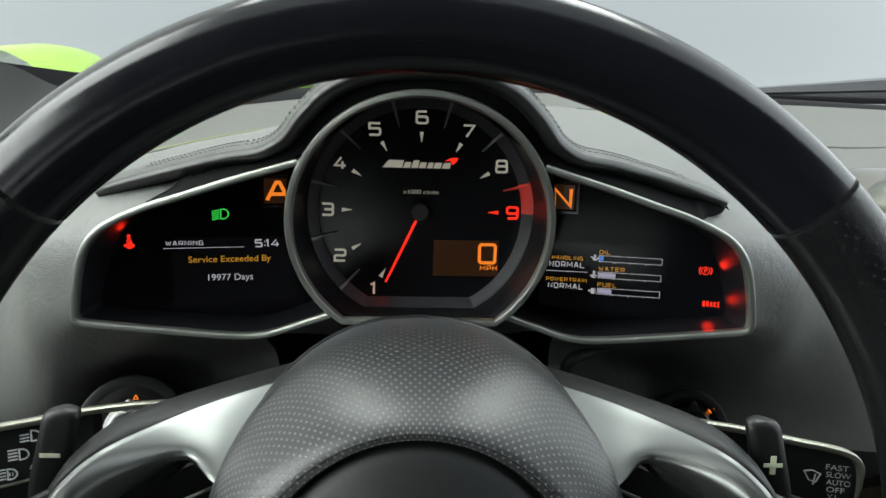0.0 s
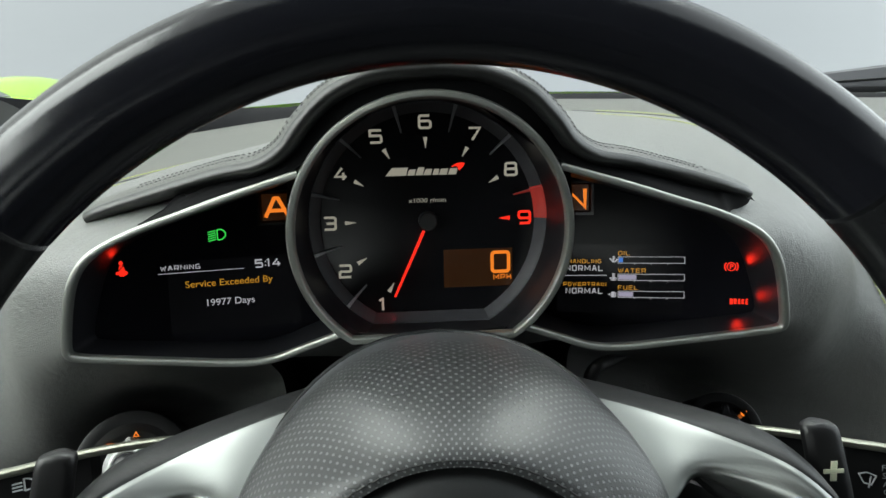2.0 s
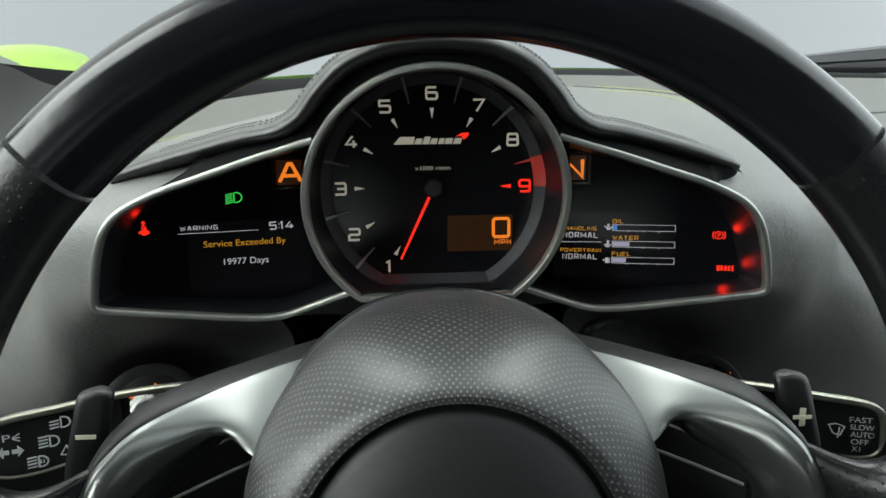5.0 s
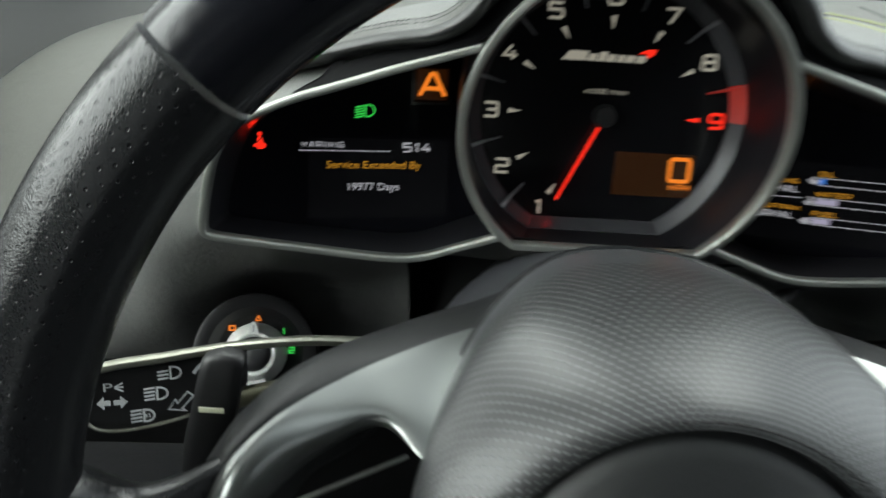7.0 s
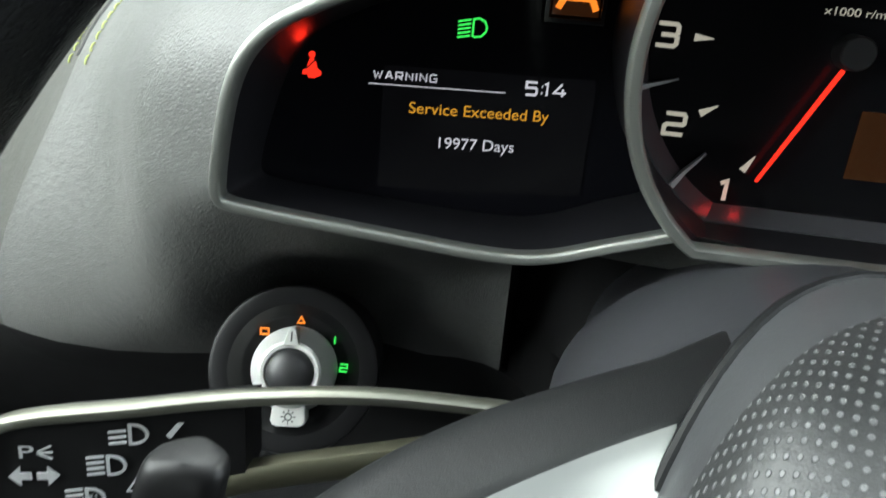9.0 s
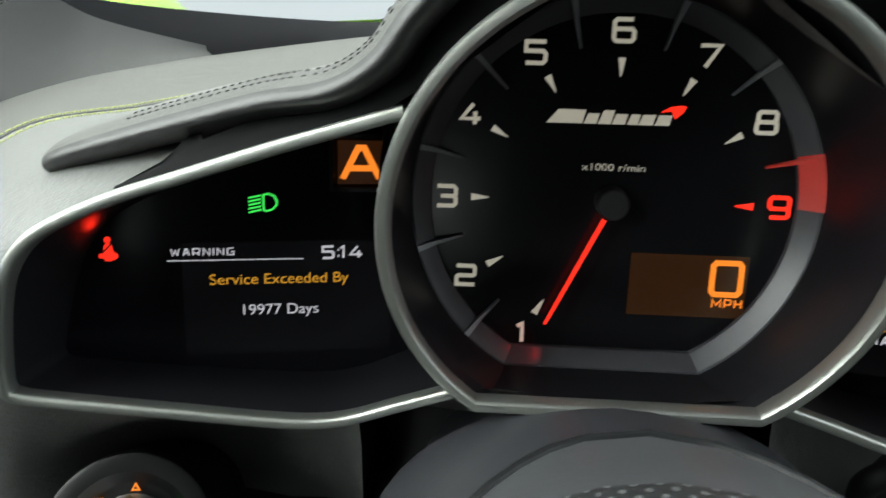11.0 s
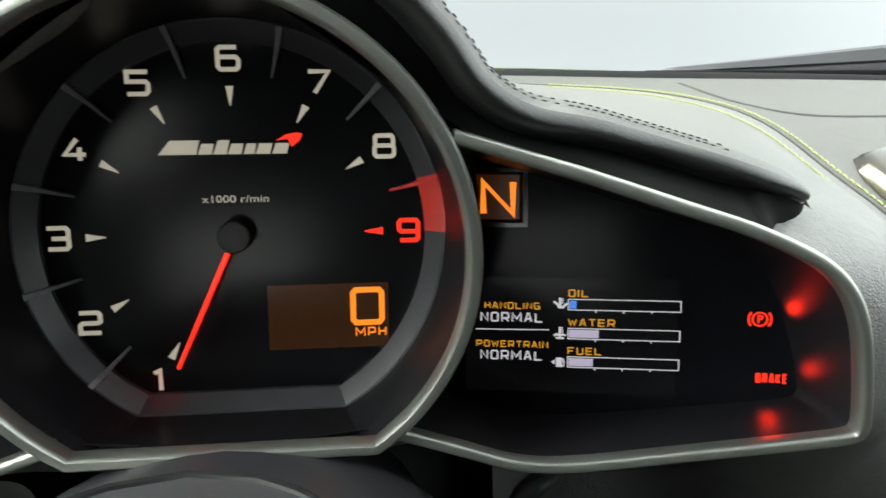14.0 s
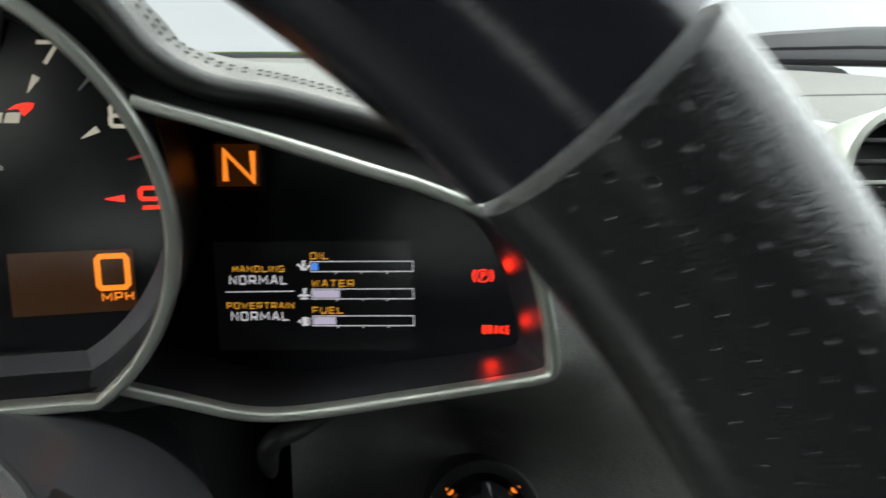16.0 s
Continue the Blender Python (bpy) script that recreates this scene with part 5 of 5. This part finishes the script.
part("vent_ring", turned([(0.044, 0.03), (0.044, 0.0), (0.0425, -0.004), (0.0385, -0.005), (0.0360, -0.002), (0.0355, 0.008), (0.0355, 0.02)], m, 56, cap=False), SATIN, vent, "satin silver vent ring")
part("vent_well", turned([(0.0353, 0.0), (0.0345, 0.022), (0.001, 0.024)], m, 40, cap=False), BLACK_PLASTIC, vent)
for k in range(-2, 3):
    w = math.sqrt(0.034 ** 2 - (k * 0.012) ** 2)
    bm = box(-w, w, 0.002, 0.014, k * 0.012 - 0.0012, k * 0.012 + 0.0012, 0.0005)
    bm.transform(m)
    part("slat", bm, BLACK_PLASTIC if k else SATIN, vent)

eyeball = thing("air_vent", (0.362, 0.12, -0.03), "round eyeball air vent with chrome ring and grey flap", "air vent")
m = pose(0.373, 0.094, -0.006, -10, 0, 6)
part("vent_ring", turned([(0.0300, 0.030), (0.0300, 0.002), (0.0290, -0.0012), (0.0272, -0.0020), (0.0258, -0.0008), (0.0254, 0.004), (0.0254, 0.020)], m, 48, cap=False), CHROME, eyeball, "chrome vent ring")
part("vent_groove", turned([(0.0253, 0.002), (0.0240, 0.006), (0.0236, 0.016)], m, 40, cap=False), BLACK_PLASTIC, eyeball)
part("vent_flap", turned([(0.0238, 0.018), (0.0234, 0.0135), (0.0205, 0.0095), (0.0140, 0.0066), (0.0070, 0.0055), (0.0005, 0.0052)], m, 40), FLAP_GREY, eyeball, "smooth grey vent flap")

# ---------------------------------------------------------------- the car's shell, level with the ground
# walls out of view, their edges and openings set to shape the light
shell = thing("car_interior_shell", (0, -0.4, -0.55), "dark plain car cabin walls and headliner, unseen, set to shape the light", "car interior", kind="structure", level=True)
part("headliner", box(-0.55, 0.85, -1.35, -0.36, 0.50, 0.53, 0.006), HEADLINER, shell)
part("rear_bulkhead", box(-0.75, 1.10, -1.40, -1.36, -0.55, -0.03, 0.006), CARPET, shell)
part("rear_bulkhead", box(-0.75, 1.10, -1.40, -1.36, 0.13, 0.26, 0.006), CARPET, shell)
part("rear_bulkhead", box(-0.40, 1.10, -1.40, -1.36, 0.26, 0.50, 0.006), CARPET, shell)
part("rear_light_block", box(-0.75, -0.38, -1.40, -1.36, -0.03, 0.13, 0.006), CARPET, shell)
part("rear_light_block", box(-0.10, 1.10, -1.40, -1.36, -0.03, 0.13, 0.006), CARPET, shell)
part("side_light_block", box(-0.75, -0.70, -1.36, -0.80, 0.02, 0.38, 0.006), TRIM_GREY, shell)
part("side_light_block", box(1.05, 1.10, -1.36, -0.60, -0.20, 0.50, 0.006), TRIM_GREY, shell)
part("cabin_floor", box(-0.75, 1.10, -1.36, 0.75, -0.58, -0.55, 0.004), CARPET, shell)
part("door_panel", box(-0.75, -0.70, -1.36, 0.45, -0.55, 0.02, 0.008), TRIM_GREY, shell)
part("door_panel", box(1.05, 1.10, -1.36, 0.60, -0.55, -0.20, 0.008), TRIM_GREY, shell)
part("firewall", box(-0.75, 1.10, 0.66, 0.70, -0.55, -0.12, 0.004), CARPET, shell)

# rounded upper edge of the knee panel beside the column
path = spline([(0.0895, -0.008, -0.1000), (0.0890, -0.016, -0.0890), (0.0920, -0.019, -0.0830), (0.099, -0.012, -0.0830), (0.110, 0.002, -0.0855), (0.122, 0.016, -0.0890)], 6)
part("knee_roll", sweep(path, oval(0.0038, 0.0048, 16, 2.1), up=(0, -1, 0.3), scale=lambda u: max(0.1, min(1, 0.6 + u * 3, (1 - u) * 2.5))), KNEE_BLACK, dashboard, "smooth dark knee panel edge")

# ---------------------------------------------------------------- windscreen surround and outside
pillar = thing("windscreen_pillar", (-0.62, 0.45, 0.02), "dark grey trimmed windscreen pillar beside the dashboard", "pillar", kind="structure")
path = spline([(-0.74, 0.70, 0.09), (-0.75, 0.54, 0.13), (-0.76, 0.34, 0.20), (-0.76, 0.10, 0.31), (-0.75, -0.15, 0.44)], 8)
part("pillar_trim", sweep(path, oval(0.05, 0.04, 16, 2.4), up=(0.3, -0.5, 0.8)), TRIM_GREY, pillar)
low = spline([(-0.465, 0.02, -0.16), (-0.474, 0.24, -0.060), (-0.466, 0.42, 0.006), (-0.43, 0.53, 0.032), (-0.365, 0.66, 0.050)], 6)
top = spline([(-0.64, 0.02, 0.08), (-0.57, 0.24, 0.125), (-0.49, 0.45, 0.112), (-0.468, 0.56, 0.088), (-0.395, 0.67, 0.066)], 6)
rows = [low, [a.lerp(b, 0.25) + Vector((-0.012, 0.004, 0)) for a, b in zip(low, top)], [a.lerp(b, 0.65) + Vector((-0.010, 0.004, 0)) for a, b in zip(low, top)], top, [b + Vector((-0.02, 0.02, -0.04)) for b in top]]
part("pillar_panel", loft(rows, closed=False), PILLAR_GREY, pillar, "olive grey moulded pillar panel", sharp=60)
cowl = thing("cowl_strip", (0, 0.74, 0.09), "black cowl strip along the windscreen base", "cowl", kind="structure")
rows = []
line = spline([(-0.66, 0.42, 0.03), (-0.60, 0.52, 0.035), (-0.46, 0.64, 0.045), (-0.22, 0.715, 0.080), (0, 0.737, 0.102), (0.42, 0.705, 0.098), (0.82, 0.57, 0.078)], 8)
tall = spline([(0.10, 0, 0), (0.090, 0, 0), (0.066, 0, 0), (0.023, 0, 0), (0.012, 0, 0), (0.012, 0, 0), (0.012, 0, 0)], 8)
for dy, dz in ((0.0, -0.012), (0.0, 0.0), (0.012, 0.55), (0.030, 1.0), (0.034, 0.98), (0.034, -0.2)):
    rows.append([p + Vector((0, dy, dz if abs(dz) < 0.02 else dz * h.x)) for p, h in zip(line, tall)])
part("cowl_band", loft(rows, closed=False), COWL_BLACK, cowl)
wiper = thing("windscreen_wiper", (0.6, 0.80, 0.10), "grey parked windscreen wiper beyond the glass", "wiper")
rows = []
for x, z0, z1 in ((0.468, 0.109, 0.112), (0.478, 0.108, 0.119), (0.49, 0.108, 0.121), (0.63, 0.108, 0.134), (0.75, 0.107, 0.146), (0.86, 0.106, 0.156), (1.0, 0.104, 0.164), (1.2, 0.100, 0.168), (1.45, 0.095, 0.166)):
    h = z1 - z0
    y = 0.80 - 0.12 * min(0.55, x - 0.47) ** 2
    rows.append([Vector((x, y + dy, z0 + dz * h)) for dy, dz in ((0, 0), (-0.004, 0.25), (-0.002, 0.42), (-0.008, 0.50), (-0.004, 0.9), (0.002, 1.0), (0.020, 0.97), (0.026, 0.6), (0.026, 0.0))])
part("wiper_arm", loft(rows, cap_start=True, cap_end=True), WIPER_GREY, wiper)
part("wiper_blade", sweep(spline([(0.44, 0.785, 0.110), (0.60, 0.785, 0.110), (1.0, 0.745, 0.106), (1.4, 0.745, 0.100)], 6), oval(0.006, 0.005, 8, 3), up=(0, 0, 1)), COWL_BLACK, wiper)
wing = thing("front_wing", (-0.75, 1.2, -0.3), "bright lime green painted front wing", "car body")
prof = []
for i in range(13):
    y = 0.72 + 0.09 * i
    h = 0.150 + 0.055 * math.sin(min(1, i / 9) * math.pi * 0.62) - 0.004 * max(0, i - 7) ** 1.5
    prof.append([Vector((-0.62 - 0.02 * i + 0.42 * (q - 0.5), y, h - 0.9 * (q - 0.42) ** 2 - (0.25 if q in (0, 1) else 0))) for q in [j / 14 for j in range(15)]])
part("wing_panel", loft(prof, closed=False), LIME_PAINT, wing)
bonnet = thing("bonnet", (0.2, 1.2, -0.3), "lime green painted bonnet beyond the windscreen", "car body")
prof = [[Vector((x, y, 0.1205 - 0.12 * max(0, y - 0.85) - 0.05 * ((x - 0.15) / 0.8) ** 2)) for x in [-0.42 + 0.115 * j for j in range(12)]] for y in [0.80 + 0.1 * i for i in range(9)]]
part("bonnet_panel", loft(prof, closed=False), LIME_PAINT, bonnet)

body = thing("car_body", (0.17, 1.25, -0.70), "plain lime green nose of the car body", "car body", level=True)
part("nose_shell", box(-0.78, 1.12, 0.74, 1.66, -0.62, -0.34, 0.08), LIME_PAINT, body)
part("lower_lip", box(-0.74, 1.08, 0.76, 1.70, -0.74, -0.60, 0.02), RUBBER, body)

# unseen added fill lights on tall stands: two over bonnet, one by driver's door
FLOOR_Z = -CAR.translation.z
for x, y, z, w, d, ry, px, py in ((-0.75, 2.1, 2.1, 0.7, 2.6, 0, -2.9, 0.9), (1.15, 2.1, 2.1, 0.7, 2.6, 0, 3.2, 0.9), (-1.75, -0.90, 1.32, 1.7, 2.6, -56, -2.65, -0.90)):
    m = pose(x, y, z, 0, ry, 0)
    lamp_ = thing("fill_light", (px, py, FLOOR_Z), "large white fill light panel on a black stand, added out of view", "studio light", group="studio lights", level=True)
    bm = box(-w / 2 - 0.03, w / 2 + 0.03, -d / 2 - 0.03, d / 2 + 0.03, 0.0, 0.06, 0.01)
    bm.transform(m)
    part("light_housing", bm, RUBBER, lamp_)
    bm = box(-w / 2, w / 2, -d / 2, d / 2, -0.012, -0.002, 0.002)
    bm.transform(m)
    part("diffuser", bm, LIGHT_PANEL, lamp_, "glowing white diffuser")
    part("stand_post", sweep([(px, py, FLOOR_Z), (px, py, z + 0.08)], oval(0.02, 0.02, 12)), RUBBER, lamp_)
    part("stand_arm", sweep([(px, py, z + 0.07), (x, y if ry == 0 else py, z + 0.05)], oval(0.015, 0.015, 10), up=(0, 0, 1)), RUBBER, lamp_)
    for ang in (0, 120, 240):
        c, s = math.cos(radians(ang)), math.sin(radians(ang))
        part("stand_leg", sweep([(px, py, FLOOR_Z + 0.25), (px + 0.3 * c, py + 0.3 * s, FLOOR_Z + 0.01)], oval(0.012, 0.012, 8), up=(0.1, 0.2, 1)), RUBBER, lamp_)

# glow panel added out of view, reflected in the dial through the rear window
back_light = thing("glow_panel", (-0.3, -3.0, FLOOR_Z), "broad softly glowing panel added behind the car for dial reflections", "studio light", level=True)
part("box_frame", box(-1.55, 0.95, -3.06, -3.0, FLOOR_Z, FLOOR_Z + 1.75, 0.01), RUBBER, back_light)
part("diffuser", box(-1.50, 0.90, -2.998, -2.985, FLOOR_Z + 0.05, FLOOR_Z + 1.70, 0.002), BOX_GLOW, back_light, "glowing white front")

bm = bmesh.new()
bmesh.ops.create_grid(bm, x_segments=8, y_segments=8, size=60)
ground = new("ground", to_mesh("ground", bm, STUDIO_FLOOR))
tagged(ground, "pale plain studio floor", "floor", kind="structure")

# ---------------------------------------------------------------- stitching


def thread(parent, a, b, n, mat, fat=0.00055, name="stitch"):
    d = b - a
    part(name, sweep([a, a + d * 0.25 + n * fat, a + d * 0.75 + n * fat, b], oval(fat, fat * 0.8, 6), up=n), mat, parent)


# dark seams: between the stitch rows, and along the deck
for lo, hi, out in ((25, 58, lambda u: 3.0), (71, 95, lambda u: 3.0)):
    line = [skin_at(lo + (hi - lo) * i / 80, out(i / 80)) for i in range(81)]
    part("seam", sweep(line, oval(0.0011, 0.0007, 6), up=(0, -0.4, 1)), THREAD_DARK, dashboard)
line = spline([skin_at(52.1, 3.76), skin_at(50.0, 3.36), skin_at(48.5, 3.23), skin_at(47.3, 3.22), skin_at(45.6, 3.32), skin_at(44.3, 3.51), skin_at(43.6, 3.73), skin_at(43.3, 3.90), skin_at(43.1, 4.3), skin_at(43.0, 4.7)], 10)
part("seam", sweep(line, oval(0.0026, 0.0009, 6), up=(0, -0.4, 1)), THREAD_DARK, dashboard)
trim = []
for i in range(25):
    u = -1 + 2 * i / 24
    row = []
    for j in range(17):
        v = -1 + 2 * j / 16
        round_ = (1 - abs(u) ** 4) ** 0.25 if abs(u) < 1 else 0
        st, out = 30.5 + 10.8 * u, 3.71 + 0.60 * v * max(0.05, round_)
        h = 0.009 * max(0, (1 - u ** 4)) ** 0.5 * max(0, (1 - v ** 4)) ** 0.5
        row.append(skin_at(st, out) + skin_normal(st, out) * (h + 0.0005))
    trim.append(row)
part("vent_surround", loft(trim, closed=False), DARK_CHROME, dashboard, "polished dark chrome vent surround")
for lo, hi, out in ((25.5, 57, 3.0), (71, 95, 3.0)):
    for row in (-0.16, 0.06):
        k = 0
        s = lo
        while s < hi:
            a = skin_at(s, out + row)
            step = 0.006 / max(1e-4, (skin_at(s + 0.1, out + row) - a).length / 0.1)
            b = skin_at(s + step * 0.72, out + row)
            n = skin_normal(s, out + row)
            thread(dashboard, a + n * 0.0004, b + n * 0.0004, n, THREAD_LIME)
            s += step
